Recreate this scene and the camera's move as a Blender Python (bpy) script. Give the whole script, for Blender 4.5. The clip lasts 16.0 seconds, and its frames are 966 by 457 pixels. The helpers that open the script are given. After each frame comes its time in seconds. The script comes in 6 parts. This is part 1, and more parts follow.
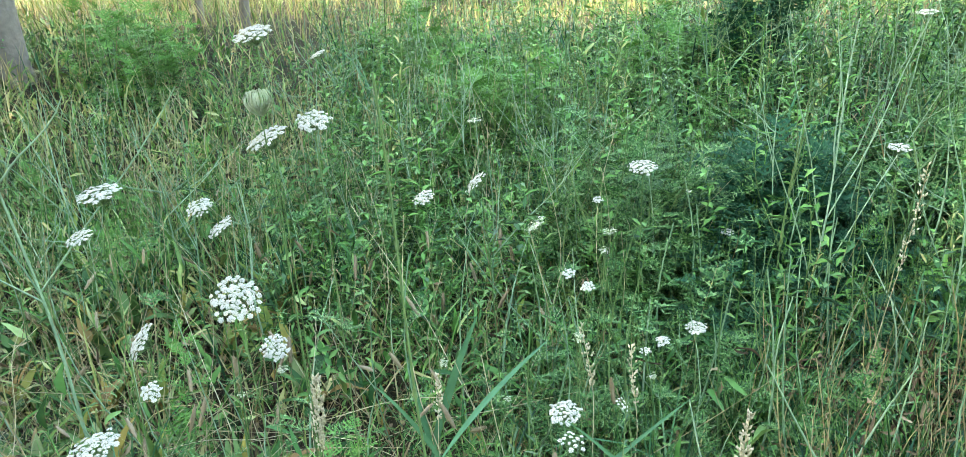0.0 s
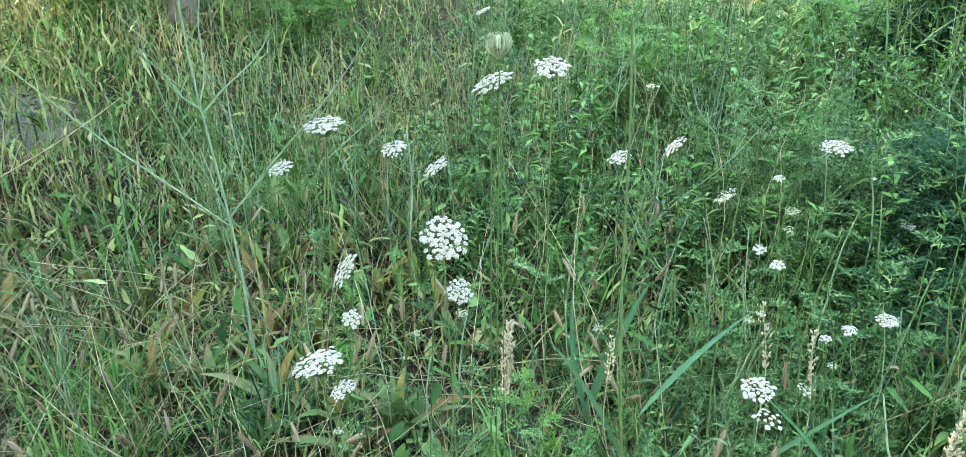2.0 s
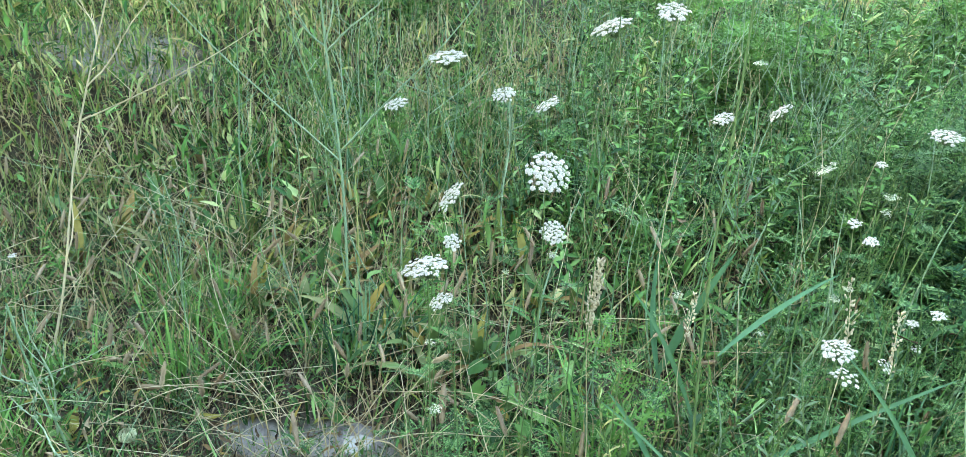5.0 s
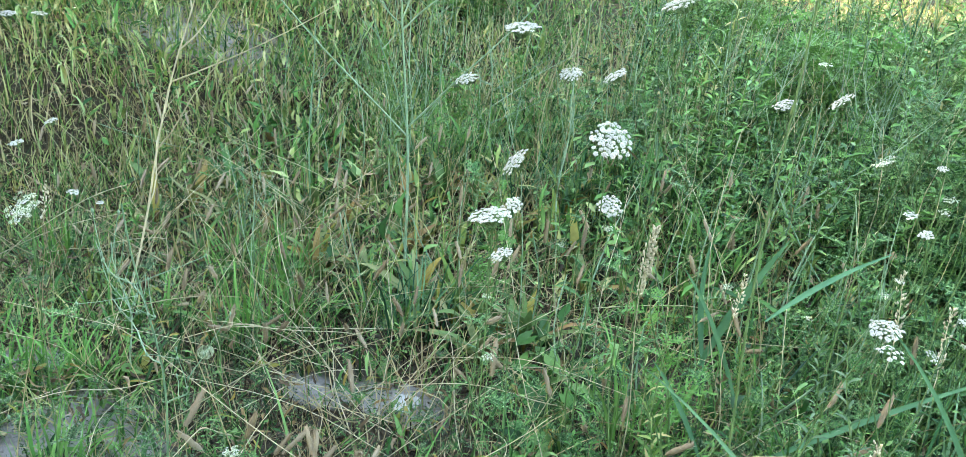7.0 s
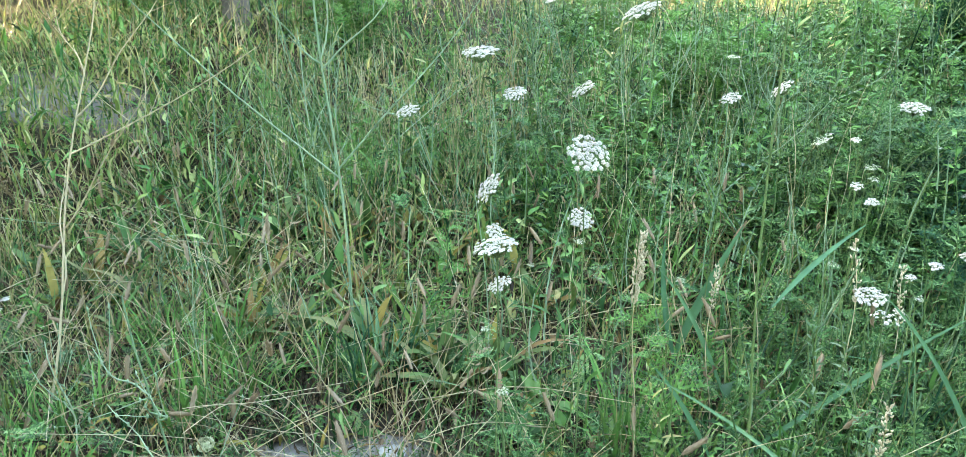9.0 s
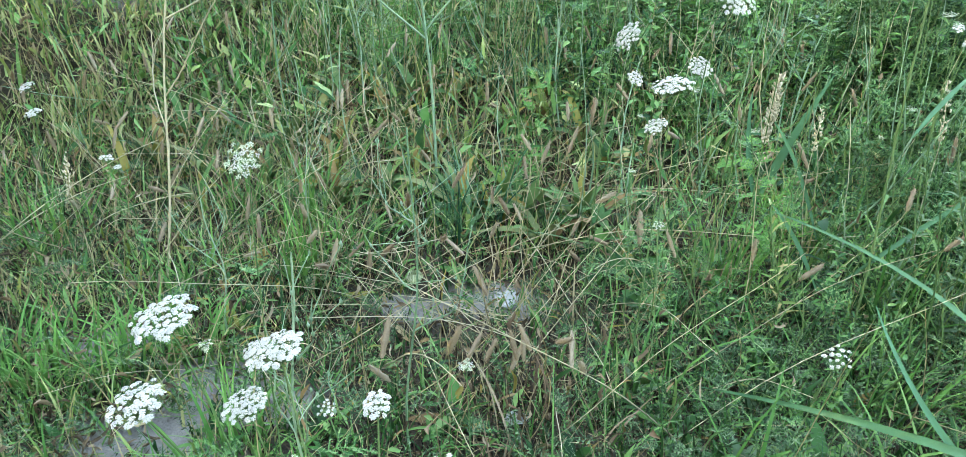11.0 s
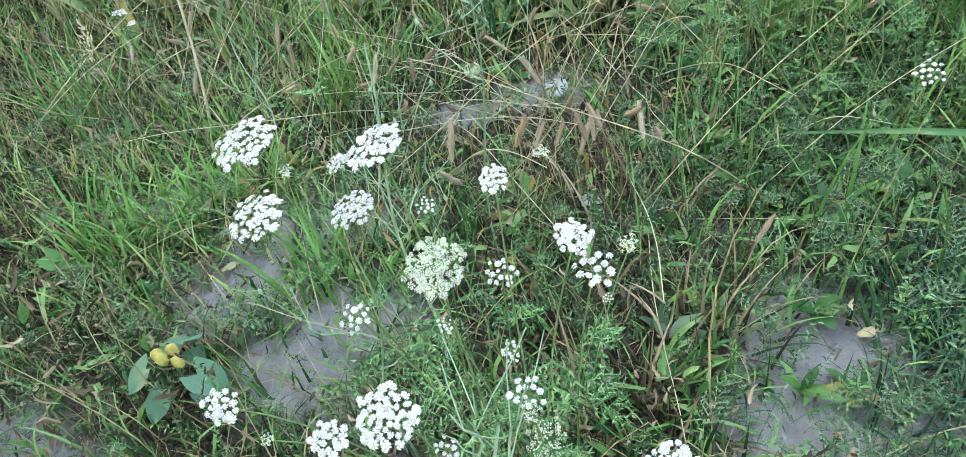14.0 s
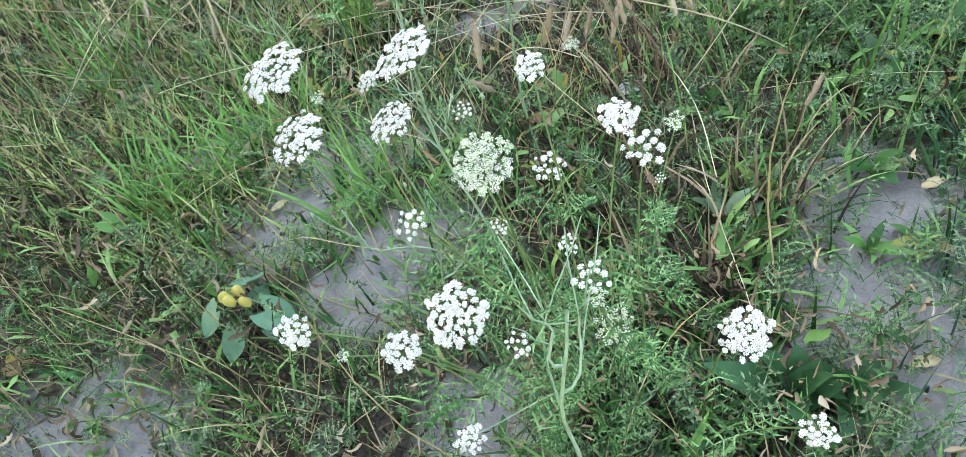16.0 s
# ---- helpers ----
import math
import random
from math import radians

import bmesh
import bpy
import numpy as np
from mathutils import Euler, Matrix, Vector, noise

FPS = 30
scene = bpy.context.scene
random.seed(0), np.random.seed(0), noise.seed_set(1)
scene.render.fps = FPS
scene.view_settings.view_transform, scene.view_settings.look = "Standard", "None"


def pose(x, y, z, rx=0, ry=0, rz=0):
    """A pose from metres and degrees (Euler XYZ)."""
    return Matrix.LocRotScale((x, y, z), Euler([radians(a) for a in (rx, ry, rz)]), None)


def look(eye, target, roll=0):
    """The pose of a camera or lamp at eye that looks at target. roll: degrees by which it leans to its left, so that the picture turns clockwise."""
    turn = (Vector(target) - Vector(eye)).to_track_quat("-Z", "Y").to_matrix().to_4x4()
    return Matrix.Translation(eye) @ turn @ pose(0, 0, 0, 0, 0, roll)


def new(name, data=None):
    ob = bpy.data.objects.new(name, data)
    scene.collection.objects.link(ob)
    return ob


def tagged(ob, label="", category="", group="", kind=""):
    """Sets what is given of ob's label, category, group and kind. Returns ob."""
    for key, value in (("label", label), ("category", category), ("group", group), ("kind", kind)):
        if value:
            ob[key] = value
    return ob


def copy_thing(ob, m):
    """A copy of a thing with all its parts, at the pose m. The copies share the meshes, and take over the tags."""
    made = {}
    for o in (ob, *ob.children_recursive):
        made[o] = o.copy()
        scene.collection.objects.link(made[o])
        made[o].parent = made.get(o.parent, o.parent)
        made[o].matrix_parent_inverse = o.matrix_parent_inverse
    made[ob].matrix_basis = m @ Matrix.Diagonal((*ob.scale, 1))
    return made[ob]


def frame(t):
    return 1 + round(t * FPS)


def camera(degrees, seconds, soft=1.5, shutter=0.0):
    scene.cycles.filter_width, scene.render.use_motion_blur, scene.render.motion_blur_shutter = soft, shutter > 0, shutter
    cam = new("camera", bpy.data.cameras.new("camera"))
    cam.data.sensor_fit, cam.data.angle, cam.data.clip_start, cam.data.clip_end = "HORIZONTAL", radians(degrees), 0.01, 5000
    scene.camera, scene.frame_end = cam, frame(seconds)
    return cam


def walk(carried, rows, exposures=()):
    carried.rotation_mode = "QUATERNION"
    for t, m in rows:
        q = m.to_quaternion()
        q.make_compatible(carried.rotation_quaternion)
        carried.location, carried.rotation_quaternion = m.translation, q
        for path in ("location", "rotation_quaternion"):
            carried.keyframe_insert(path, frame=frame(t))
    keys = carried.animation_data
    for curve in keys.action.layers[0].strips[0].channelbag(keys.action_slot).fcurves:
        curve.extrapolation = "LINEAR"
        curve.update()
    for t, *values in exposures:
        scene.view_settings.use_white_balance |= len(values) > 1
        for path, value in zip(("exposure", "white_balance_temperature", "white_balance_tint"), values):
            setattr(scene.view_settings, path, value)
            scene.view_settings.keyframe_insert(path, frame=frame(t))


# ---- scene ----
cam = camera(66.7, 16.0, soft=0.6)
PATH = [
    (0, (0.588, 0.449, 1.389), (0.081, 2.237, 0.65), -2.8),
    (0.5, (0.537, 0.433, 1.381), (-0.048, 2.189, 0.623), -1.9),
    (1, (0.499, 0.41, 1.381), (-0.168, 2.141, 0.634), -1.0),
    (1.5, (0.451, 0.384, 1.376), (-0.271, 2.089, 0.621), -0.7),
    (2, (0.409, 0.378, 1.364), (-0.351, 2.044, 0.56), -0.6),
    (2.5, (0.375, 0.352, 1.354), (-0.427, 1.969, 0.491), 1.4),
    (3, (0.377, 0.349, 1.339), (-0.485, 1.917, 0.444), 2.9),
    (3.5, (0.377, 0.339, 1.333), (-0.483, 1.903, 0.429), 3.2),
    (3.7, (0.368, 0.346, 1.325), (-0.479, 1.909, 0.41), 3.0),
    (5.8, (0.463, 0.146, 1.259), (-0.53, 1.683, 0.451), 3.6),
    (6, (0.466, 0.131, 1.239), (-0.517, 1.663, 0.408), 4.5),
    (6.5, (0.463, 0.137, 1.209), (-0.537, 1.631, 0.332), 6.5),
    (7, (0.469, 0.133, 1.23), (-0.58, 1.629, 0.417), 5.3),
    (7.5, (0.476, 0.121, 1.235), (-0.596, 1.609, 0.438), 3.2),
    (8, (0.465, 0.122, 1.239), (-0.595, 1.641, 0.485), 2.3),
    (8.2, (0.44, 0.123, 1.234), (-0.571, 1.693, 0.517), 2.0),
    (10.3, (-0.041, -0.162, 1.207), (-0.631, 1.518, 0.296), -1.0),
    (10.5, (-0.053, -0.187, 1.206), (-0.666, 1.462, 0.255), -0.9),
    (11, (-0.086, -0.211, 1.182), (-0.712, 1.387, 0.156), 0.2),
    (11.5, (-0.096, -0.224, 1.169), (-0.755, 1.316, 0.076), -1.1),
    (12, (-0.11, -0.236, 1.161), (-0.767, 1.254, 0.001), -2.5),
    (12.5, (-0.117, -0.239, 1.153), (-0.762, 1.194, -0.084), -5.8),
    (13, (-0.131, -0.237, 1.145), (-0.769, 1.141, -0.156), -8.1),
    (13.5, (-0.152, -0.235, 1.129), (-0.782, 1.077, -0.243), -9.3),
    (14, (-0.163, -0.236, 1.122), (-0.787, 1.041, -0.286), -12.9),
    (14.5, (-0.167, -0.244, 1.103), (-0.729, 1.029, -0.333), -14.3),
    (15, (-0.165, -0.257, 1.096), (-0.772, 0.971, -0.361), -18.2),
    (15.5, (-0.168, -0.249, 1.101), (-0.86, 0.911, -0.375), -23.7),
    (16, (-0.172, -0.248, 1.103), (-0.889, 0.828, -0.422), -26.2),
]
walk(cam, [(t, look(eye, target, roll)) for t, eye, target, roll in PATH],
     [(0, 4.17, 8000, 5), (7, 4.27, 7850, 9), (12, 4.29, 7950, 12), (16, 4.31, 8350, 19)])

# ---- world and light ----
SUN_EL, SUN_AZ = radians(27), radians(262)      # azimuth clockwise from +y: low sun from the west
world = bpy.data.worlds.new("world")
scene.world = world
world.use_nodes = True
wn = world.node_tree
sky = wn.nodes.new("ShaderNodeTexSky")
sky.sky_type, sky.sun_disc = "NISHITA", False
sky.sun_elevation, sky.sun_rotation = SUN_EL, SUN_AZ
sky.air_density, sky.dust_density = 1.0, 1.5
wn.links.new(sky.outputs[0], wn.nodes["Background"].inputs[0])
wn.nodes["Background"].inputs[1].default_value = 0.15
sun = new("sun", bpy.data.lights.new("sun", "SUN"))
sun.data.energy, sun.data.angle, sun.data.color = 3.0, radians(0.6), (1.0, 0.86, 0.66)
to_sun = Vector((math.sin(SUN_AZ) * math.cos(SUN_EL), math.cos(SUN_AZ) * math.cos(SUN_EL), math.sin(SUN_EL)))
sun.matrix_world = look(to_sun * 50, (0, 0, 0))

# ---- materials ----
def shader(name):
    m = bpy.data.materials.new(name)
    m.use_nodes = True
    nt = m.node_tree
    bs = nt.nodes["Principled BSDF"]
    return m, nt, bs


def ramp(nt, source, colours):
    r = nt.nodes.new("ShaderNodeValToRGB")
    els = r.color_ramp.elements
    n = len(colours)
    while len(els) < n:
        els.new(0.5)
    for i, c in enumerate(colours):
        els[i].position = i / (n - 1)
        els[i].color = (*c, 1)
    nt.links.new(source, r.inputs[0])
    return r.outputs[0]


def noise_tex(nt, scale, detail=4, rough=0.6, vector=None):
    tc = nt.nodes.new("ShaderNodeTexCoord")
    n = nt.nodes.new("ShaderNodeTexNoise")
    n.inputs["Scale"].default_value, n.inputs["Detail"].default_value = scale, detail
    n.inputs["Roughness"].default_value = rough
    nt.links.new(vector or tc.outputs["Object"], n.inputs["Vector"])
    return n.outputs[0]


def mix_rgb(nt, kind, fac, a, b):
    m = nt.nodes.new("ShaderNodeMix")
    m.data_type, m.blend_type = "RGBA", kind
    for sock, v in ((m.inputs["Factor"], fac), (m.inputs["A"], a), (m.inputs["B"], b)):
        if isinstance(v, (int, float)):
            sock.default_value = v
        elif isinstance(v, tuple):
            sock.default_value = (*v, 1)
        else:
            nt.links.new(v, sock)
    return m.outputs["Result"]


def foliage(name, colours, gloss=0.48, through_light=0.13, mottle=60.0, spec=0.17):
    """Leaf, stem and petal: colour varies from piece to piece, with fine mottling and light that shines through."""
    m, nt, bs = shader(name)
    both, turn = nt.nodes.new("ShaderNodeMath"), nt.nodes.new("ShaderNodeMath")
    both.operation, turn.operation = "ADD", "FRACT"
    nt.links.new(nt.nodes.new("ShaderNodeNewGeometry").outputs["Random Per Island"], both.inputs[0])
    nt.links.new(nt.nodes.new("ShaderNodeObjectInfo").outputs["Random"], both.inputs[1])
    nt.links.new(both.outputs[0], turn.inputs[0])
    col = ramp(nt, turn.outputs[0], colours)
    mot = ramp(nt, noise_tex(nt, mottle, 3), [(0.62, 0.62, 0.62), (1.25, 1.25, 1.25)])
    col = mix_rgb(nt, "MULTIPLY", 0.8, col, mot)
    big = ramp(nt, noise_tex(nt, 2.3, 2), [(0.8, 0.85, 0.85), (1.15, 1.1, 1.0)])
    col = mix_rgb(nt, "MULTIPLY", 0.7, col, big)
    nt.links.new(col, bs.inputs["Base Color"])
    bs.inputs["Roughness"].default_value = gloss
    bs.inputs["Specular IOR Level"].default_value = spec
    if through_light:
        tr = nt.nodes.new("ShaderNodeBsdfTranslucent")
        nt.links.new(col, tr.inputs[0])
        mx = nt.nodes.new("ShaderNodeMixShader")
        mx.inputs[0].default_value = through_light
        nt.links.new(bs.outputs[0], mx.inputs[1])
        nt.links.new(tr.outputs[0], mx.inputs[2])
        nt.links.new(mx.outputs[0], nt.nodes["Material Output"].inputs[0])
    return m


GREEN = foliage("grass_green", [(0.008, 0.036, 0.008), (0.022, 0.086, 0.018), (0.052, 0.160, 0.034), (0.100, 0.240, 0.060), (0.235, 0.385, 0.130)])
DOCK = foliage("dock_leaf", [(0.018, 0.070, 0.026), (0.028, 0.095, 0.034)], gloss=0.35)
# fresh green, raised so the far bank's extra light is in the colour
BRIGHT = foliage("grass_bright", [(0.065, 0.195, 0.042), (0.105, 0.265, 0.060), (0.165, 0.335, 0.085)])
# yellow-green and straw, lightened to stand in for open skylight on the bank
PALEGRASS = foliage("grass_pale", [(0.05, 0.11, 0.028), (0.12, 0.23, 0.055), (0.25, 0.33, 0.095), (0.40, 0.34, 0.15), (0.33, 0.46, 0.18)])
BLUEGREEN = foliage("grass_bluegreen", [(0.006, 0.036, 0.018), (0.020, 0.088, 0.040), (0.054, 0.170, 0.076), (0.225, 0.385, 0.210)])
FROND = foliage("fine_leaf", [(0.010, 0.046, 0.014), (0.030, 0.110, 0.028), (0.080, 0.195, 0.056), (0.210, 0.350, 0.140)], gloss=0.55)
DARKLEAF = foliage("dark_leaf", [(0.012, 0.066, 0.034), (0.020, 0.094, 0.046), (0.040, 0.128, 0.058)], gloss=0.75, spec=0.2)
BROADLEAF = foliage("broad_leaf", [(0.010, 0.048, 0.012), (0.030, 0.110, 0.026), (0.080, 0.205, 0.048), (0.190, 0.325, 0.105)], gloss=0.42)
YELLOWLEAF = foliage("yellowing_leaf", [(0.10, 0.18, 0.035), (0.20, 0.22, 0.045), (0.30, 0.22, 0.055), (0.20, 0.125, 0.05), (0.26, 0.19, 0.09)], gloss=0.55)
STRAW = foliage("straw", [(0.22, 0.17, 0.09), (0.34, 0.27, 0.14), (0.44, 0.36, 0.20), (0.28, 0.25, 0.12)], gloss=0.6, through_light=0.2)
DEAD = foliage("dead_leaf", [(0.028, 0.021, 0.013), (0.085, 0.061, 0.036), (0.165, 0.115, 0.068), (0.26, 0.19, 0.115), (0.40, 0.32, 0.21)], gloss=0.75, through_light=0.12)
# dead grass brown, darkened so the shade under plants is in the colour
SHADED_THATCH = foliage("shaded_thatch", [(0.014, 0.011, 0.007), (0.030, 0.021, 0.013), (0.058, 0.040, 0.023), (0.11, 0.080, 0.046)], gloss=0.85, through_light=0.0)
CARROTLEAF = foliage("carrot_leaf", [(0.016, 0.044, 0.018), (0.042, 0.096, 0.038), (0.090, 0.165, 0.070), (0.200, 0.285, 0.150)], gloss=0.6)
COUCH = foliage("couch_leaf", [(0.008, 0.040, 0.023), (0.020, 0.082, 0.042), (0.044, 0.128, 0.066), (0.110, 0.225, 0.128)])
STRAPLEAF = foliage("strap_leaf", [(0.030, 0.090, 0.026), (0.060, 0.150, 0.042), (0.125, 0.210, 0.068), (0.22, 0.225, 0.095)], gloss=0.5, mottle=35)
GREYLEAF = foliage("grey_green_leaf", [(0.060, 0.120, 0.062), (0.105, 0.180, 0.095), (0.165, 0.245, 0.140)], gloss=0.6, mottle=90)
BLEACHED = foliage("bleached_straw", [(0.36, 0.30, 0.18), (0.48, 0.41, 0.26), (0.56, 0.49, 0.33)], gloss=0.5, through_light=0.1)
CREAM = foliage("cream_grain", [(0.46, 0.39, 0.26), (0.58, 0.51, 0.36), (0.66, 0.59, 0.44)], gloss=0.6, through_light=0.15)
STEM = foliage("pale_stem", [(0.085, 0.165, 0.060), (0.120, 0.205, 0.075), (0.155, 0.225, 0.095)], gloss=0.5, through_light=0.1)
SILVER = foliage("silvery_stem", [(0.15, 0.26, 0.15), (0.22, 0.34, 0.21), (0.32, 0.43, 0.29)], gloss=0.6, through_light=0.1)
SPIKE = foliage("brown_spike", [(0.22, 0.165, 0.105), (0.33, 0.255, 0.17), (0.43, 0.35, 0.25)], gloss=0.8, through_light=0.15, mottle=300)
PETAL = foliage("white_petal", [(0.56, 0.54, 0.48), (0.66, 0.64, 0.58), (0.60, 0.57, 0.50)], gloss=0.6, through_light=0.3, mottle=400, spec=0.2)
BUDGREEN = foliage("greenish_bud", [(0.42, 0.50, 0.30), (0.55, 0.60, 0.42), (0.66, 0.70, 0.52)], gloss=0.6, through_light=0.25, mottle=400)
PALELEAF = foliage("pale_dry_leaf", [(0.36, 0.37, 0.34), (0.46, 0.46, 0.42)], gloss=0.7, through_light=0.15)
BUR = foliage("yellow_bur", [(0.38, 0.33, 0.08), (0.46, 0.38, 0.10)], gloss=0.7, through_light=0.1, mottle=300)
BURLEAF = foliage("bur_leaf", [(0.080, 0.180, 0.105), (0.110, 0.220, 0.130)], gloss=0.6, mottle=40)
REED = foliage("reed_leaf", [(0.066, 0.180, 0.090), (0.090, 0.210, 0.102)], gloss=0.38, mottle=25)
SUNLEAF = foliage("tree_leaf", [(0.05, 0.11, 0.03), (0.08, 0.15, 0.035), (0.14, 0.18, 0.04)], gloss=0.45)


def make_bark(name, tones):
    m, nt, bs = shader(name)
    col = ramp(nt, noise_tex(nt, 22, 6), tones)
    nt.links.new(col, bs.inputs["Base Color"])
    bs.inputs["Roughness"].default_value = 0.9
    bump = nt.nodes.new("ShaderNodeBump")
    bump.inputs["Strength"].default_value, bump.inputs["Distance"].default_value = 0.8, 0.01
    nt.links.new(noise_tex(nt, 45, 6), bump.inputs["Height"])
    nt.links.new(bump.outputs[0], bs.inputs["Normal"])
    return m


BARK = make_bark("bark", [(0.085, 0.072, 0.058), (0.17, 0.145, 0.12), (0.26, 0.23, 0.195)])
POSTGREY = make_bark("post_grey", [(0.22, 0.22, 0.21), (0.36, 0.36, 0.35), (0.48, 0.48, 0.47)])


def make_soil():
    m, nt, bs = shader("dry_soil")
    big = ramp(nt, noise_tex(nt, 2.2, 5), [(0.20, 0.190, 0.168), (0.31, 0.300, 0.272), (0.40, 0.388, 0.355)])
    mid = ramp(nt, noise_tex(nt, 28, 6, 0.7), [(0.52, 0.50, 0.47), (1.25, 1.25, 1.25)])
    col = mix_rgb(nt, "MULTIPLY", 0.9, big, mid)
    fine = ramp(nt, noise_tex(nt, 190, 4, 0.7), [(0.5, 0.47, 0.44), (1.25, 1.25, 1.25)])
    col = mix_rgb(nt, "MULTIPLY", 0.7, col, fine)
    # turf cover over the soil, darkened to paint in the shade between plants
    turf_shade = ramp(nt, noise_tex(nt, 14, 6, 0.75), [(0.014, 0.012, 0.007), (0.032, 0.028, 0.015), (0.060, 0.052, 0.029), (0.11, 0.085, 0.052)])
    att = nt.nodes.new("ShaderNodeAttribute")
    att.attribute_name = "turf_shade"
    col = mix_rgb(nt, "MIX", att.outputs["Fac"], col, turf_shade)
    nt.links.new(col, bs.inputs["Base Color"])
    bs.inputs["Roughness"].default_value = 0.95
    bs.inputs["Specular IOR Level"].default_value = 0.15
    b1 = nt.nodes.new("ShaderNodeBump")
    b1.inputs["Strength"].default_value, b1.inputs["Distance"].default_value = 1.0, 0.02
    nt.links.new(noise_tex(nt, 40, 8, 0.7), b1.inputs["Height"])
    nt.links.new(b1.outputs[0], bs.inputs["Normal"])
    return m


SOIL = make_soil()

# ---- mesh tools ----
rng = np.random.default_rng(7)


def mesh_of(name, verts, quads=None, tris=None, smooth=False):
    """A mesh from arrays of places, four-cornered and three-cornered faces."""
    verts = np.asarray(verts, dtype=np.float32).reshape(-1, 3)
    quads = np.zeros((0, 4), np.int32) if quads is None else np.asarray(quads, np.int32).reshape(-1, 4)
    tris = np.zeros((0, 3), np.int32) if tris is None else np.asarray(tris, np.int32).reshape(-1, 3)
    me = bpy.data.meshes.new(name)
    me.vertices.add(len(verts))
    me.vertices.foreach_set("co", verts.ravel())
    loops = np.concatenate([quads.ravel(), tris.ravel()])
    me.loops.add(len(loops))
    me.loops.foreach_set("vertex_index", loops)
    me.polygons.add(len(quads) + len(tris))
    starts = np.concatenate([np.arange(len(quads)) * 4, len(quads) * 4 + np.arange(len(tris)) * 3]).astype(np.int32)
    me.polygons.foreach_set("loop_start", starts)
    if smooth:
        me.polygons.foreach_set("use_smooth", np.ones(len(starts), bool))
    me.update(calc_edges=True)
    return me


class Heap:
    """Gathers pieces into one mesh."""

    def __init__(self):
        self.v, self.q, self.t, self.n = [], [], [], 0

    def add(self, verts, quads=None, tris=None):
        verts = np.asarray(verts, float).reshape(-1, 3)
        self.v.append(verts)
        if quads is not None and len(quads):
            self.q.append(np.asarray(quads).reshape(-1, 4) + self.n)
        if tris is not None and len(tris):
            self.t.append(np.asarray(tris).reshape(-1, 3) + self.n)
        self.n += len(verts)
        return self

    def mesh(self, name, material, smooth=False):
        q = np.concatenate(self.q) if self.q else None
        t = np.concatenate(self.t) if self.t else None
        me = mesh_of(name, np.concatenate(self.v), q, t, smooth)
        me.materials.append(material)
        return me


def strips(base, heading, lean, length, width, curl, segs=4, twist=0.0, belly=0.25):
    """Many blades at once: a narrow strip each, rising from base, leaning towards heading and bending over by curl."""
    n = len(base)
    s = np.linspace(0, 1, segs + 1)[None, :]
    ang = lean[:, None] + curl[:, None] * s ** 1.5
    ds = length[:, None] / segs
    x = np.concatenate([np.zeros((n, 1)), np.cumsum(np.sin(ang[:, :-1]) * ds, 1)], 1)
    z = np.concatenate([np.zeros((n, 1)), np.cumsum(np.cos(ang[:, :-1]) * ds, 1)], 1)
    c, sn = np.cos(heading)[:, None], np.sin(heading)[:, None]
    mid = np.stack([base[:, :1] + c * x, base[:, 1:2] + sn * x, base[:, 2:3] + z], 2)
    w = width[:, None] * np.minimum(1.0, (s + 0.18) / belly) ** 0.5 * (1.02 - s) ** 0.7 * 0.5
    tw = heading[:, None] + np.pi / 2 + (rng.uniform(-1, 1, n) * twist)[:, None] * s
    side = np.stack([np.cos(tw) * w, np.sin(tw) * w, w * 0.15], 2)
    v = np.stack([mid - side, mid + side], 2).reshape(n, -1, 3)
    k = np.arange(segs)[:, None] * 2 + np.array([0, 1, 3, 2])
    q = (np.arange(n)[:, None, None] * (2 * (segs + 1)) + k[None]).reshape(-1, 4)
    return v.reshape(-1, 3), q


def tubes(paths, radii, sides=3):
    """Many round stalks at once along paths (n, s, 3) with radii (n, s)."""
    n, s, _ = paths.shape
    d = np.gradient(paths, axis=1)
    d /= np.linalg.norm(d, axis=2, keepdims=True) + 1e-9
    ref = np.where(np.abs(d[..., 2:3]) > 0.9, np.array([1.0, 0, 0]), np.array([0, 0, 1.0]))
    u = np.cross(d, ref)
    u /= np.linalg.norm(u, axis=2, keepdims=True) + 1e-9
    w = np.cross(d, u)
    a = np.arange(sides) * 2 * np.pi / sides
    ring = u[:, :, None, :] * np.cos(a)[None, None, :, None] + w[:, :, None, :] * np.sin(a)[None, None, :, None]
    v = paths[:, :, None, :] + ring * radii[:, :, None, None]
    i = np.arange(s - 1)[:, None] * sides
    j = np.arange(sides)[None, :]
    jn = (j + 1) % sides
    k = np.stack([i + j, i + jn, i + sides + jn, i + sides + j], 2).reshape(-1, 4)
    q = (np.arange(n)[:, None, None] * (s * sides) + k[None]).reshape(-1, 4)
    return v.reshape(-1, 3), q


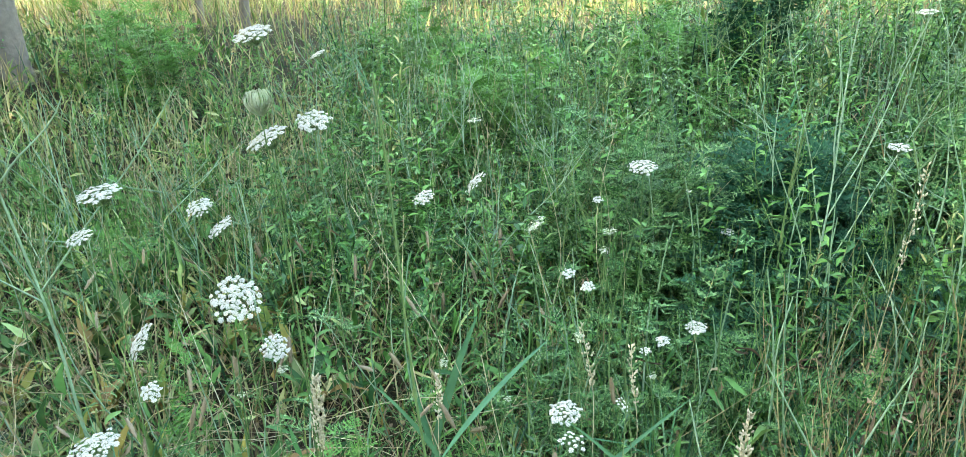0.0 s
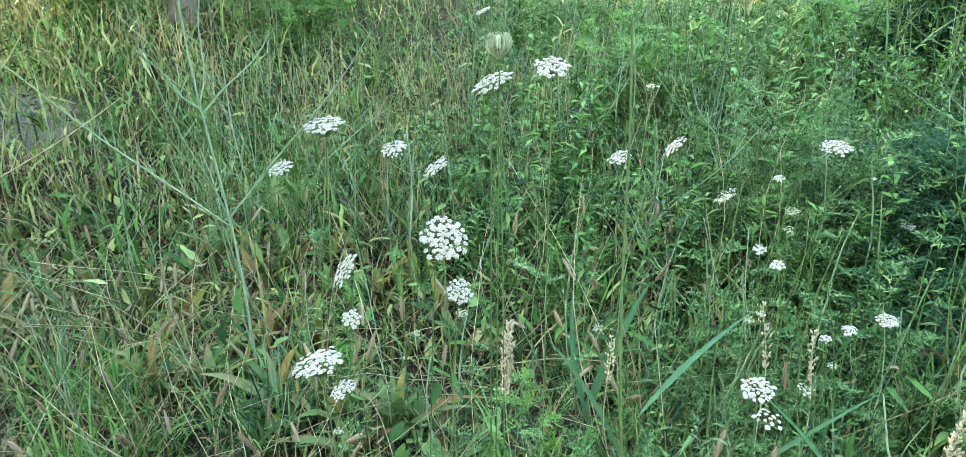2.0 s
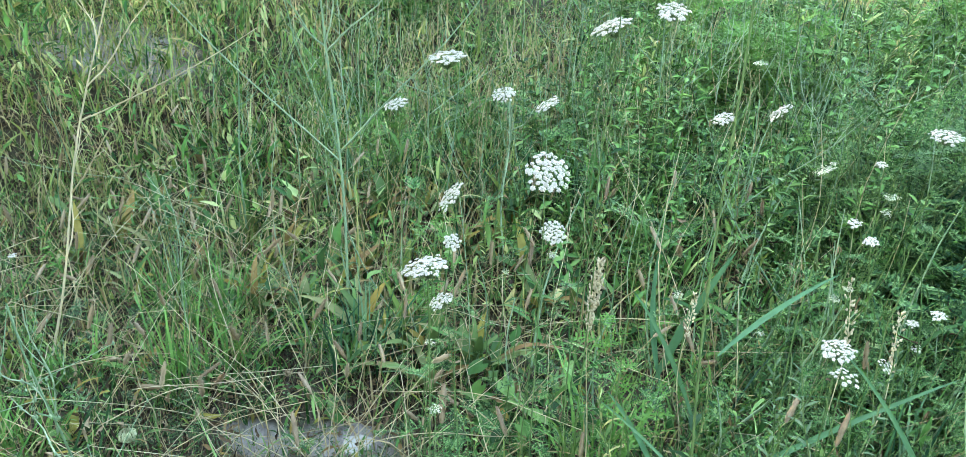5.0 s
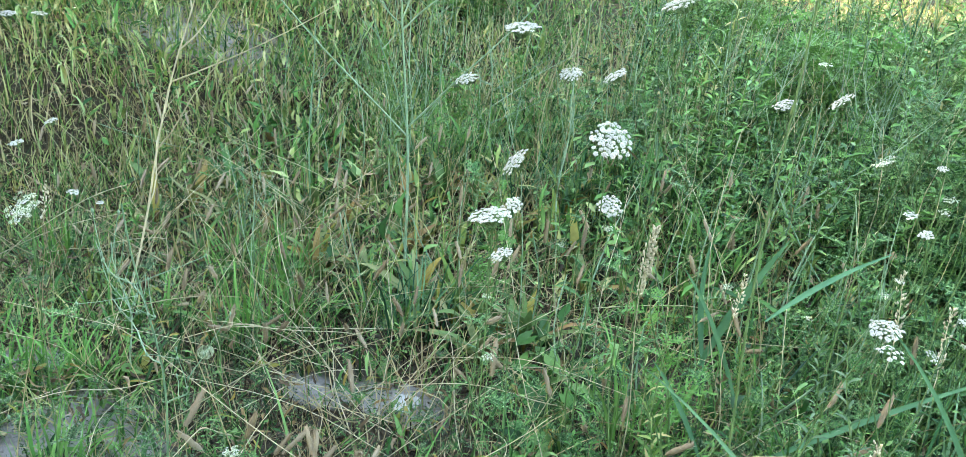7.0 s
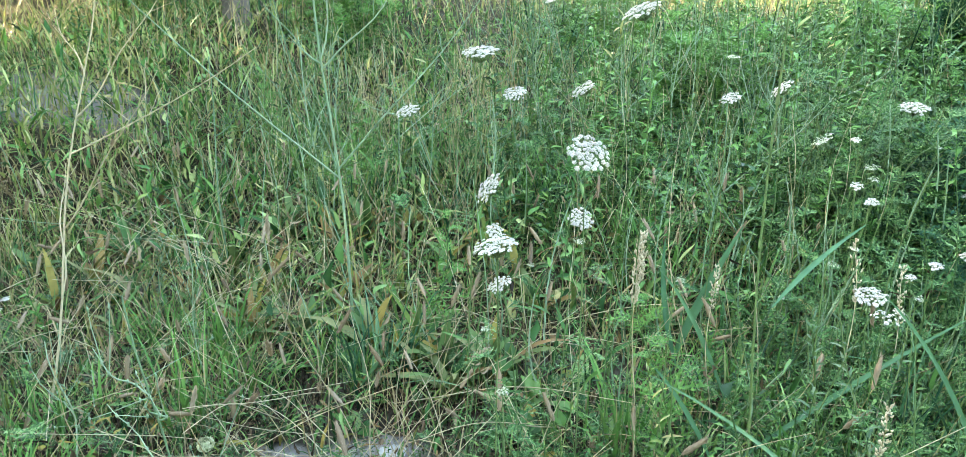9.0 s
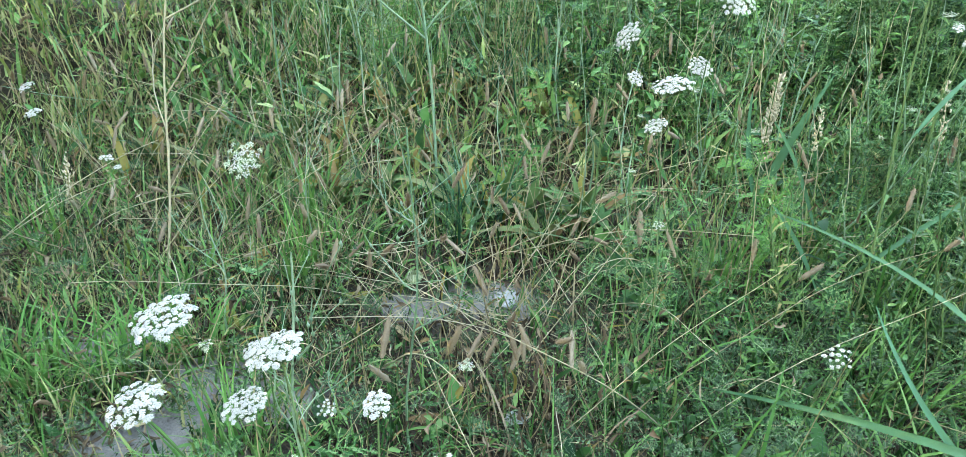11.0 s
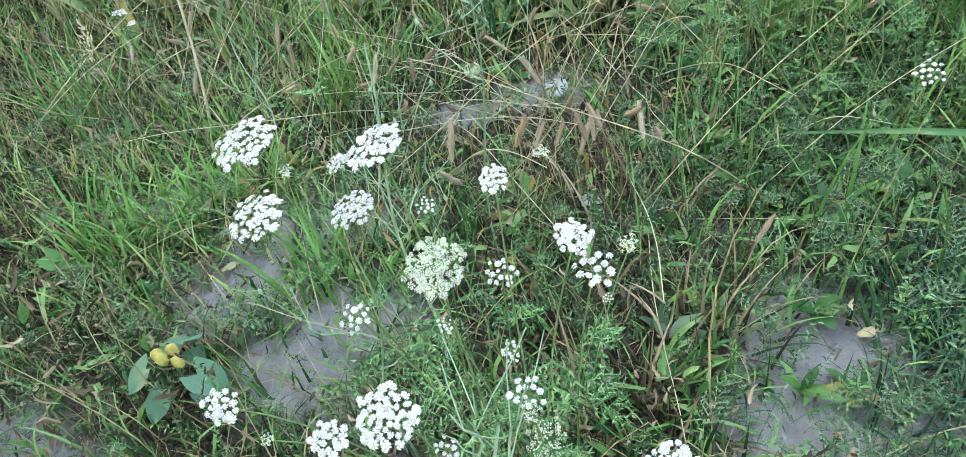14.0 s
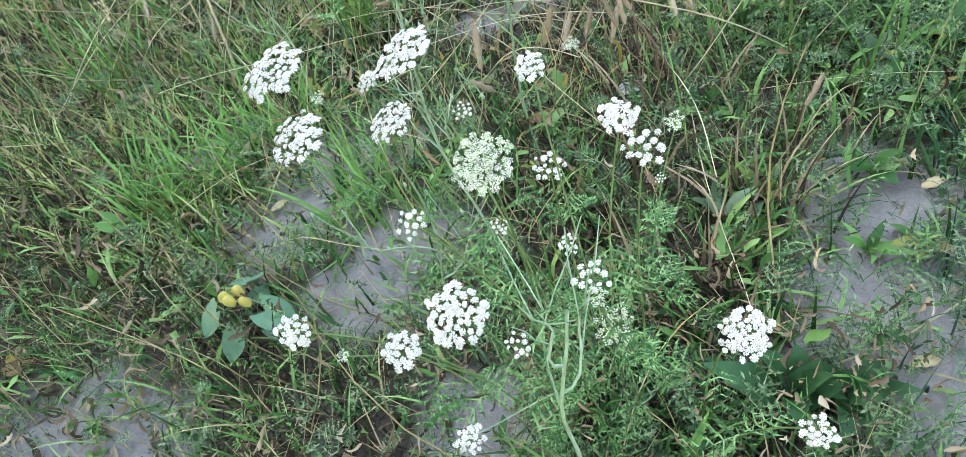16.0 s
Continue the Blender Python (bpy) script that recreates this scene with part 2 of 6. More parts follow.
def arc(p0, p1, segs=6, sag=0.0, wobble=0.0, r=None):
    """A bent line from p0 to p1."""
    r = r or random
    p0, p1 = np.array(p0, float), np.array(p1, float)
    s = np.linspace(0, 1, segs + 1)[:, None]
    out = p0 + (p1 - p0) * s
    out[:, 2] += sag * 4 * s[:, 0] * (1 - s[:, 0])
    if wobble:
        ph, ph2 = r.uniform(0, 6), r.uniform(0, 6)
        out[:, 0] += wobble * np.sin(s[:, 0] * 5 + ph) * s[:, 0] * (1 - s[:, 0]) * 3
        out[:, 1] += wobble * np.sin(s[:, 0] * 6 + ph2) * s[:, 0] * (1 - s[:, 0]) * 3
    return out


def stalk(heap, path, r0, r1, sides=5):
    v, q = tubes(path[None], np.linspace(r0, r1, len(path))[None], sides)
    heap.add(v, q)


def part(name, me, parent, label="", m=None):
    ob = new(name, me)
    ob.parent = parent
    if m is not None:
        ob.matrix_basis = m
    if label:
        tagged(ob, label)
    return ob


def thing(name, place, label, category, group="", kind=""):
    ob = new(name)
    ob.empty_display_size = 0.05
    ob.location = place
    return tagged(ob, label, category, group, kind)


# ---- ground ----
def smooth(a, b, x):
    t = np.clip((np.asarray(x, float) - a) / (b - a), 0, 1)
    return t * t * (3 - 2 * t)


def height(x, y):
    """The lie of the land: a shallow hollow before a low bank."""
    x, y = np.asarray(x, float), np.asarray(y, float)
    z = 0.042 * np.clip(x, -2.5, 2.5) - 0.09 * smooth(0.6, 1.4, y) + 0.5 * smooth(1.7, 6.5, y)
    z += 0.35 * smooth(-2.2, -4.2, x) * smooth(0.8, 2.2, y)
    z += 0.012 * np.sin(x * 5.1 + 1) * np.sin(y * 4.3) + 0.006 * np.sin(x * 13 + y * 7) + 0.004 * np.sin(x * 31 - y * 23)
    return z


# bare places: x, y, radius along x, radius along y
BARE = [(-1.20, 0.54, 0.16, 0.12), (-1.46, 0.02, 0.22, 0.14), (0.0, 0.56, 0.11, 0.15), (0.03, 0.38, 0.14, 0.14), (0.10, 0.24, 0.12, 0.12),
        (-0.68, 1.43, 0.13, 0.08), (-0.92, 1.32, 0.10, 0.06), (-1.15, 0.80, 0.17, 0.11), (-0.62, 0.15, 0.10, 0.10),
        (-0.93, 0.36, 0.11, 0.07), (-0.85, 0.52, 0.13, 0.07), (-1.55, 0.80, 0.12, 0.08), (-4.2, 3.1, 0.7, 0.35)]


def bare(x, y):
    b = np.zeros_like(np.asarray(x, float))
    for bx, by, rx, ry in BARE:
        b = np.maximum(b, np.exp(-((x - bx) / rx) ** 2 - ((y - by) / ry) ** 2))
    return np.clip(b * (0.55 + 0.9 * patchy(x, y, 10.0, 5)), 0, 1)


def patchy(x, y, f=2.2, ph=0.0):
    return 0.5 + 0.25 * np.sin(x * f + 1.7 + ph) * np.cos(y * f * 1.3 - 0.4 + ph) + 0.25 * np.sin(x * f * 2.1 - y * f * 1.7 + 2 * ph)


def spread_axis(near, step, far):
    fine = np.arange(near[0], near[1] + step / 2, step)
    out = [step * 1.25 ** k for k in range(1, 60)]
    cum = np.cumsum(out)
    cum = cum[cum < far]
    return np.concatenate([near[0] - cum[::-1], fine, near[1] + cum])


def build_ground():
    xs, ys = spread_axis((-3.2, 2.4), 0.022, 300), spread_axis((-0.6, 4.2), 0.022, 300)
    X, Y = np.meshgrid(xs, ys)
    Z = height(X, Y)
    rough = np.zeros_like(Z)
    for f, a in ((9, 0.010), (23, 0.006), (57, 0.003)):
        for k in range(3):
            th = rng.uniform(0, np.pi)
            rough += a / 2 * np.sin((X * np.cos(th) + Y * np.sin(th)) * f * rng.uniform(0.8, 1.25) + rng.uniform(0, 6))
    Z = Z + rough * (np.hypot(X, Y) < 8)
    v = np.stack([X, Y, Z], 2).reshape(-1, 3)
    ny, nx = X.shape
    i = (np.arange(ny - 1)[:, None] * nx + np.arange(nx - 1)[None, :]).reshape(-1)
    q = np.stack([i, i + 1, i + nx + 1, i + nx], 1)
    me = mesh_of("ground", v, q, smooth=True)
    me.materials.append(SOIL)
    # where the soil takes the painted shade and turf tone: all but bare places
    cover = np.clip(np.maximum.reduce([smooth(0.5, 1.1, X - 0.15 * Y), smooth(-0.25, -0.7, Y), smooth(2.0, 2.8, Y), smooth(-2.3, -3.2, X)]) + 0.85 * smooth(0.32, 0.10, bare(X, Y)), 0, 1) * (1 - 0.95 * smooth(0.12, 0.45, bare(X, Y)))
    layer = me.attributes.new("turf_shade", "FLOAT", "POINT")
    layer.data.foreach_set("value", cover.reshape(-1).astype(np.float32))
    tagged(new("ground", me), "dry grey-beige cracked soil with crumbs, showing between plants", "ground", kind="structure")


build_ground()


def scatter(n, box, density):
    """n tries over box = x0, x1, y0, y1, kept by the density 0 to 1."""
    x, y = rng.uniform(box[0], box[1], n), rng.uniform(box[2], box[3], n)
    keep = rng.random(n) < density(x, y)
    x, y = x[keep], y[keep]
    return np.stack([x, y, height(x, y)], 1)


def dry_zone(x, y):
    """1 in the thin, dry middle and left, 0 in the lush right and back."""
    return np.clip(smooth(-0.05, -0.55, x - 0.35 * (y - 0.9)) * smooth(3.3, 2.3, y), 0, 1)


def right_dry(x, y):
    """1 in the withered strip at the right of the patch."""
    return smooth(0.75, 1.05, x) * smooth(2.75, 2.45, y)


def clearing(x, y):
    """0 where low growth leaves single plants free to be seen."""
    c = np.ones_like(np.asarray(x, float))
    for cx, cy, r in ((0.03, 1.85, 0.16), (0.02, 1.62, 0.12), (-0.03, 1.33, 0.12), (0.35, 1.35, 0.15), (0.2, 0.85, 0.2), (0.75, 1.5, 0.15), (-1.1, 0.2, 0.12), (-0.42, 0.90, 0.2), (-0.68, 1.4, 0.2)):
        c = c * (1 - 0.9 * np.exp(-((x - cx) ** 2 + (y - cy) ** 2) / r ** 2))
    return c


def thin_side(x, y):
    """1 on the open part of the bank, where paler colours stand in for more skylight."""
    return smooth(-0.5, -1.2, x) * smooth(1.6, 2.1, y)


def keep_open(x, y):
    """Keeps tall growth away from where the camera is carried."""
    return 1 - np.exp(-((x - 0.2) / 0.55) ** 2 - ((y - 0.05) / 0.35) ** 2)


def couch_zone(x, y):
    """1 where the couch grass mats the ground beside the bare soil."""
    return smooth(-0.02, 0.15, x - 0.1 * y) * smooth(1.0, 0.6, y)


def grass_field(name, label, material, base, hmin, hmax, wmin, wmax, lean=0.25, curl=0.9, segs=4, twist=1.2, category="grass"):
    n = len(base)
    L = rng.uniform(hmin, hmax, n)
    v, q = strips(base, rng.uniform(0, 2 * np.pi, n), np.abs(rng.normal(0, lean, n)), L, rng.uniform(wmin, wmax, n),
                  rng.normal(curl, curl * 0.5, n), segs, twist)
    me = mesh_of(name, v, q)
    me.materials.append(material)
    return tagged(new(name, me), label, category, kind="stuff")


# low turf in the near part
b = scatter(44000, (-3.0, 0.9, -0.5, 2.5), lambda x, y: (1 - 0.98 * bare(x, y)) * (0.25 + 0.75 * patchy(x, y, 4.4)) * (1 - dry_zone(x, y) * (0.35 + 0.4 * smooth(0.8, 1.3, y))) * (0.35 + 0.65 * clearing(x, y)) * (1 - 0.8 * couch_zone(x, y)) * (1 - 0.35 * smooth(-1.2, -1.5, x)))
grass_field("low_grass", "short fresh green grass blades growing in tufts", GREEN, b, 0.05, 0.16, 0.004, 0.009, 0.6, 1.1, 4)
b = scatter(16000, (-6.0, 3.0, 1.5, 4.2), lambda x, y: (1 - 0.5 * thin_side(x, y)) * (1 - 0.9 * bare(x, y)) * (0.35 + 0.65 * patchy(x, y)) * (1 - 0.5 * dry_zone(x, y)))
grass_field("bank_turf", "short green grass blades at the foot of the bank", PALEGRASS, b, 0.08, 0.24, 0.006, 0.013, 0.5, 0.9, 3)
# blue-green turf on the near right
b = scatter(11000, (-0.1, 1.0, 0.1, 1.1), lambda x, y: (1 - 0.97 * bare(x, y)) * (0.15 + 0.85 * couch_zone(x, y)) * smooth(-0.08, 0.05, x - 0.1 * y))
grass_field("couch_grass", "blue-green mat of thin couch grass beside bare soil", COUCH, b, 0.05, 0.15, 0.003, 0.006, 0.8, 1.3, 4)
# medium meadow grass
b = scatter(12500, (-3.4, 2.8, 0.7, 4.2), lambda x, y: (1 - 0.95 * bare(x, y)) * (0.15 + 0.85 * patchy(x, y, 3.1, 1)) * (1 - 0.93 * dry_zone(x, y)) * keep_open(x, y) * clearing(x, y) * (1 - 0.65 * thin_side(x, y)))
grass_field("meadow_grass", "green meadow grass blades standing knee high", GREEN, b, 0.12, 0.38, 0.005, 0.011, 0.6, 1.1, 5)
b = scatter(3000, (-5.0, 3.4, 1.9, 5.6), lambda x, y: (0.2 + 0.8 * patchy(x, y, 2.6, 2)) * (1 - 0.97 * dry_zone(x, y)) * clearing(x, y) * (1 - 0.7 * thin_side(x, y)))
grass_field("tall_grass", "tall slender blue-green grass leaves on the bank", BLUEGREEN, b, 0.22, 0.60, 0.006, 0.013, 0.65, 1.2, 6)
b = scatter(9000, (-8.0, -2.6, -0.5, 3.4), lambda x, y: 0.2 + 0.8 * patchy(x, y, 2.4, 6))
grass_field("side_grass", "uneven green grass on the open side of the meadow", PALEGRASS, b, 0.06, 0.2, 0.004, 0.010, 0.6, 0.9, 4)
b = scatter(7000, (-8.0, -2.6, -0.5, 3.4), lambda x, y: 0.2 + 0.8 * patchy(x, y, 2.0, 9))
grass_field("side_straw", "dry straw on the open side of the meadow", STRAW, b, 0.06, 0.24, 0.003, 0.006, 0.9, 0.8, 4)
b = scatter(60000, (-7.5, 6.5, -6.0, 3.6), lambda x, y: np.clip(np.maximum.reduce([smooth(1.3, 2.3, x), smooth(-0.3, -0.8, y), smooth(-5, -6, x)]), 0, 1) * (0.3 + 0.7 * patchy(x, y, 1.3, 6)))
grass_field("outer_straw", "dry straw among rough grass round the patch", STRAW, b[::6], 0.12, 0.4, 0.004, 0.008, 0.9, 0.8, 3)
grass_field("outer_grass", "rough green grass all round the flowering patch", GREEN, b, 0.15, 0.4, 0.010, 0.02, 0.6, 0.9, 3)
b = scatter(6000, (0.9, 2.6, 0.4, 3.2), lambda x, y: 0.2 + 0.8 * patchy(x, y, 3.0, 6))
grass_field("right_grass", "dark blue-green grass blades at the edge of the patch", BLUEGREEN, b, 0.1, 0.34, 0.004, 0.009, 0.6, 1.0, 4)
b = scatter(6000, (-6.5, -0.5, 1.6, 5.4), lambda x, y: (0.3 + 0.7 * patchy(x, y, 2.8, 21)) * thin_side(x, y) * (1 - 0.85 * bare(x, y)))
grass_field("pale_grass", "yellow-green grass leaves arching on the open bank, paled to stand in for skylight", PALEGRASS, b, 0.10, 0.32, 0.010, 0.024, 0.9, 1.9, 6)
b = scatter(2000, (-6.5, -0.5, 1.6, 5.4), lambda x, y: (0.2 + 0.8 * patchy(x, y, 3.3, 23)) * thin_side(x, y) * (1 - 0.5 * bare(x, y)))
grass_field("bank_straw", "dry straw leaning every way on the open bank", STRAW, b, 0.15, 0.5, 0.005, 0.010, 0.9, 1.2, 5)
b = scatter(7000, (-3.2, -1.0, 0.4, 2.2), lambda x, y: (0.2 + 0.8 * patchy(x, y, 3.6, 61)) * (1 - 0.9 * bare(x, y)) * smooth(-1.0, -1.4, x + 0.2 * (y - 1)))
grass_field("pale_low_grass", "short pale olive and straw-coloured grass blades", PALEGRASS, b, 0.05, 0.18, 0.004, 0.010, 0.7, 1.1, 4)
# tufts of broader, brighter grass
tuft_at = [(-1.45, 0.72), (-1.52, 0.60), (-1.36, 0.78), (-1.62, 0.66), (-1.30, 0.88), (-0.95, 0.60), (-1.75, 1.65), (-1.2, 1.45), (-1.0, 1.75), (0.15, 1.95), (-1.55, 1.15), (0.3, 1.3)]


def grass_tuft(x, y, n, spread, hmin, hmax, wmin, wmax, material, label, lean=0.45, curl=0.9, single=False):
    """One tuft: blades that rise from a common foot, each a part of its own where they are seen singly."""
    at = np.stack([rng.normal(0, spread, n), rng.normal(0, spread, n), np.zeros(n)], 1)
    foot = np.array((x, y, float(height(x, y))))
    at[:, 2] = height(at[:, 0] + x, at[:, 1] + y) - foot[2]
    head = np.arctan2(at[:, 1], at[:, 0]) + rng.normal(0, 0.8, n)
    v, q = strips(at, head, np.abs(rng.normal(0, lean, n)), rng.uniform(hmin, hmax, n), rng.uniform(wmin, wmax, n), rng.normal(curl, curl * 0.5, n), 5, 1.2)
    if single:
        ob = thing("grass_tuft", foot, label, "grass tuft", "grass tufts")
        own = len(v) // n
        for k in range(n):
            me = mesh_of("blade", v[k * own:(k + 1) * own], q[:5])
            me.materials.append(material)
            part("blade", me, ob)
        return
    me = mesh_of("grass_tuft", v, q)
    me.materials.append(material)
    ob = tagged(new("grass_tuft", me), label, "grass tuft", "grass tufts")
    ob.location = foot


for x, y in tuft_at:
    grass_tuft(x, y, 50, 0.055, 0.10, 0.25, 0.007, 0.013, BRIGHT, "bright green tuft of wide grass blades on thin soil", single=True)
k = 0
while k < 70:
    x, y = rng.uniform(-2.6, 1.6), rng.uniform(1.1, 3.6)
    if rng.random() < (1 - 0.8 * float(dry_zone(x, y))) * float(clearing(x, y)) * (1 - float(bare(x, y))):
        grass_tuft(x, y, 36, 0.045, 0.18, 0.42, 0.007, 0.014, (BRIGHT, BLUEGREEN, GREEN)[k % 3], "green tuft of arching meadow grass blades", 0.35)
        k += 1
# dry blades in the thin part
b = scatter(2400, (-3.6, 1.2, -0.4, 1.4), lambda x, y: (0.2 + 0.8 * dry_zone(x, y)) * (1 - 0.5 * bare(x, y)))
grass_field("dry_grass", "bleached dry grass blades lying and leaning over soil", STRAW, b, 0.08, 0.26, 0.0022, 0.0045, 1.0, 0.7, 4)
b = scatter(1300, (-3.6, 1.2, 1.3, 3.2), lambda x, y: (0.2 + 0.8 * dry_zone(x, y)) * (1 - 0.5 * bare(x, y)))
grass_field("dry_blades", "wide withered straw-coloured grass blades leaning in the dry growth", STRAW, b, 0.12, 0.36, 0.005, 0.010, 0.8, 0.9, 5)


def stem_path(base, hmin, hmax, lean, wave):
    """Bent lines that rise from base: n, 6 points each."""
    n = len(base)
    s = np.linspace(0, 1, 6)[None, :, None]
    h = rng.uniform(hmin, hmax, n)[:, None]
    th = rng.uniform(0, 2 * np.pi, n)[:, None]
    ln = np.abs(rng.normal(0, lean, n))[:, None]
    off = np.concatenate([np.cos(th) * np.sin(ln), np.sin(th) * np.sin(ln), np.cos(ln)], 1) * h
    bend = np.concatenate([np.cos(th + 1), np.sin(th + 1), 0 * th], 1) * wave
    return base[:, None, :] + off[:, None, :] * s + bend[:, None, :] * np.sin(s * np.pi)


def stems_field(name, label, material, base, hmin, hmax, r, lean=0.12, wave=0.03, category="grass"):
    path = stem_path(base, hmin, hmax, lean, wave)
    rad = r * rng.uniform(0.7, 1.3, len(base))[:, None] * (1 - 0.6 * np.linspace(0, 1, 6)[None])
    v, q = tubes(path, rad, 3)
    me = mesh_of(name, v, q)
    me.materials.append(material)
    tagged(new(name, me), label, category, kind="stuff")


b = scatter(1300, (-3.0, 2.8, 1.2, 5.0), lambda x, y: (0.3 + 0.7 * patchy(x, y, 2.9, 3)) * keep_open(x, y) * (1 - 0.88 * dry_zone(x, y)) * (1 - 0.7 * thin_side(x, y)))
stems_field("grass_culms", "thin pale green grass culms standing and leaning", STEM, b, 0.30, 0.80, 0.0028, 0.32, 0.07)
b = scatter(460, (-4.0, 1.4, 0.0, 3.6), lambda x, y: 0.25 + 0.75 * dry_zone(x, y))
stems_field("dry_culms", "thin straw-coloured dry grass culms, many fallen", STRAW, b, 0.25, 0.6, 0.0018, 0.6, 0.06)


b = scatter(520, (0.7, 2.0, 1.6, 2.8), lambda x, y: right_dry(x, y))
stems_field("withered_stems", "dry tan stems standing in the withered strip", STRAW, b[::2], 0.25, 0.6, 0.0018, 0.45, 0.05)
b = scatter(620, (-3.2, 0.4, 1.9, 4.4), lambda x, y: (0.25 + 0.75 * patchy(x, y, 2.2, 12)) * (1 - 0.75 * dry_zone(x, y)))
for p in b:
    one = stem_path(p[None], 0.35, 0.85, 0.4, 0.07)
    v, q = tubes(one - p, 0.0019 * rng.uniform(0.7, 1.3) * np.linspace(1, 0.4, 6)[None], 4)
    me = mesh_of("bleached_stem", v, q)
    me.materials.append(BLEACHED)
    tagged(new("bleached_stem", me), "pale bleached grass stem standing above green growth", "grass stem", "bleached stems").location = p
b = scatter(1000, (-3.2, 2.4, 1.7, 4.6), lambda x, y: (0.25 + 0.75 * patchy(x, y, 2.4, 15)) * (1 - 0.6 * dry_zone(x, y)) * clearing(x, y) * (1 - 0.75 * thin_side(x, y)))
for p in b:
    one = stem_path(p[None], 0.25, 0.75, 0.38, 0.05)
    v, q = tubes(one - p, 0.0034 * rng.uniform(0.7, 1.3) * np.linspace(1, 0.4, 6)[None], 4)
    me = mesh_of("silvery_stem", v, q)
    me.materials.append(SILVER)
    tagged(new("silvery_stem", me), "pale silvery-green weed stem leaning among grass", "weed stem", "silvery weed stems").location = p
# a withered clump beside the bare soil
for x, y in ((-0.20, 0.55), (-0.26, 0.42), (-0.15, 0.66), (-0.40, 0.62), (-0.36, 0.86), (-0.45, 0.93)):
    grass_tuft(x, y, 40, 0.05, 0.08, 0.22, 0.004, 0.010, DEAD, "withered brown tuft of upright grass blades", 0.5, 0.7, True)
# thatch of old leaves that hides the soil; its near-black tones paint shade between plants
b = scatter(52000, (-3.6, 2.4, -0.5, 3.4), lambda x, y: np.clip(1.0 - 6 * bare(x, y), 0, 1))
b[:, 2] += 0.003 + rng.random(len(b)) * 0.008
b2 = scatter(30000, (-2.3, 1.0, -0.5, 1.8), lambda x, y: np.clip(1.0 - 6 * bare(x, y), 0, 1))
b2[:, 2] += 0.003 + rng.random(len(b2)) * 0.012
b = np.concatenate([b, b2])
grass_field("thatch", "dead brown grass thatch on the soil, darkened to stand in for shade", SHADED_THATCH, b, 0.025, 0.09, 0.002, 0.006, 1.3, 0.9, 3, category="thatch")


# ---- fine-leaved herbs ----
def frond(pairs, length, width, r, fat=1.0, divided=(0.3, 0.55, 0.8)):
    """One feathery leaf along +x: a midrib with paired, again divided leaflets; fat widens every lobe."""
    tri_v, tri = [], []

    def sliver(a, bb, w):
        d = np.array(bb) - a
        p = np.array([-d[1], d[0], 0.0])
        p = p / (np.linalg.norm(p) + 1e-9) * w
        k = len(tri_v)
        tri_v.extend([np.array(a) - p * 0.5, np.array(a) + p * 0.5, np.array(bb)])
        tri.append((k, k + 1, k + 2))

    droop = lambda x: np.array([x, 0, 0.35 * x - 0.9 * x * x / length])
    k = 5
    for i in range(k):
        a, bb = droop(length * i / k), droop(length * (i + 1) / k)
        sliver(a, bb + (bb - a) * 0.1, 0.0028 * fat)
    for i in range(pairs):
        s = 0.25 + 0.75 * i / pairs
        root = droop(length * s)
        reach = width * (1.05 - s) ** 0.6 * 0.75 * (0.5 + min(1, (s - 0.15) * 4) * 0.5)
        for side in (-1, 1):
            tip = root + np.array([reach * 0.55, side * reach, r.uniform(-0.1, 0.25) * reach])
            tip = tip + np.array([r.uniform(-0.2, 0.2), r.uniform(-0.15, 0.15), r.uniform(-0.15, 0.15)]) * reach
            sliver(root, tip, 0.0030 * fat)
            for j in divided:
                q0 = root + (tip - root) * j
                for sd in (-1, 1):
                    e = q0 + np.array([reach * 0.32, side * reach * r.uniform(0.0, 0.2) + sd * reach * r.uniform(0.15, 0.32), r.uniform(-0.12, 0.15) * reach])
                    sliver(q0, e, 0.0040 * fat)
    return np.array(tri_v), np.array(tri)


def place_many(tmpl, base, yaw, pitch, scale):
    """Copies of template pieces, joined: each turned by yaw, raised by pitch and scaled."""
    out_v, out_t, n0 = [], [], 0
    which = rng.integers(0, len(tmpl), len(base))
    for k, (tv, tt) in enumerate(tmpl):
        m = which == k
        n = m.sum()
        if not n:
            continue
        cp, sp = np.cos(pitch[m])[:, None], np.sin(pitch[m])[:, None]
        cy, sy = np.cos(yaw[m])[:, None], np.sin(yaw[m])[:, None]
        x, y, z = tv[None, :, 0] * cp - tv[None, :, 2] * sp, np.broadcast_to(tv[None, :, 1], (n, len(tv))), tv[None, :, 0] * sp + tv[None, :, 2] * cp
        sc = scale[m][:, None]
        v = np.stack([(x * cy - y * sy) * sc, (x * sy + y * cy) * sc, z * sc], 2) + base[m][:, None, :]
        out_v.append(v.reshape(-1, 3))
        out_t.append((tt[None] + (np.arange(n) * len(tv))[:, None, None] + n0).reshape(-1, tt.shape[1]))
        n0 += n * len(tv)
    return np.concatenate(out_v), np.concatenate(out_t)


rr = random.Random(3)
FRONDS = [frond(6, 0.13, 0.055, rr) for _ in range(4)] + [frond(5, 0.10, 0.065, rr) for _ in range(3)]
# coarser leaves of the tall weeds
FAT_FRONDS = [frond(5, 0.14, 0.075, rr, 2.4, (0.35, 0.7)) for _ in range(4)]


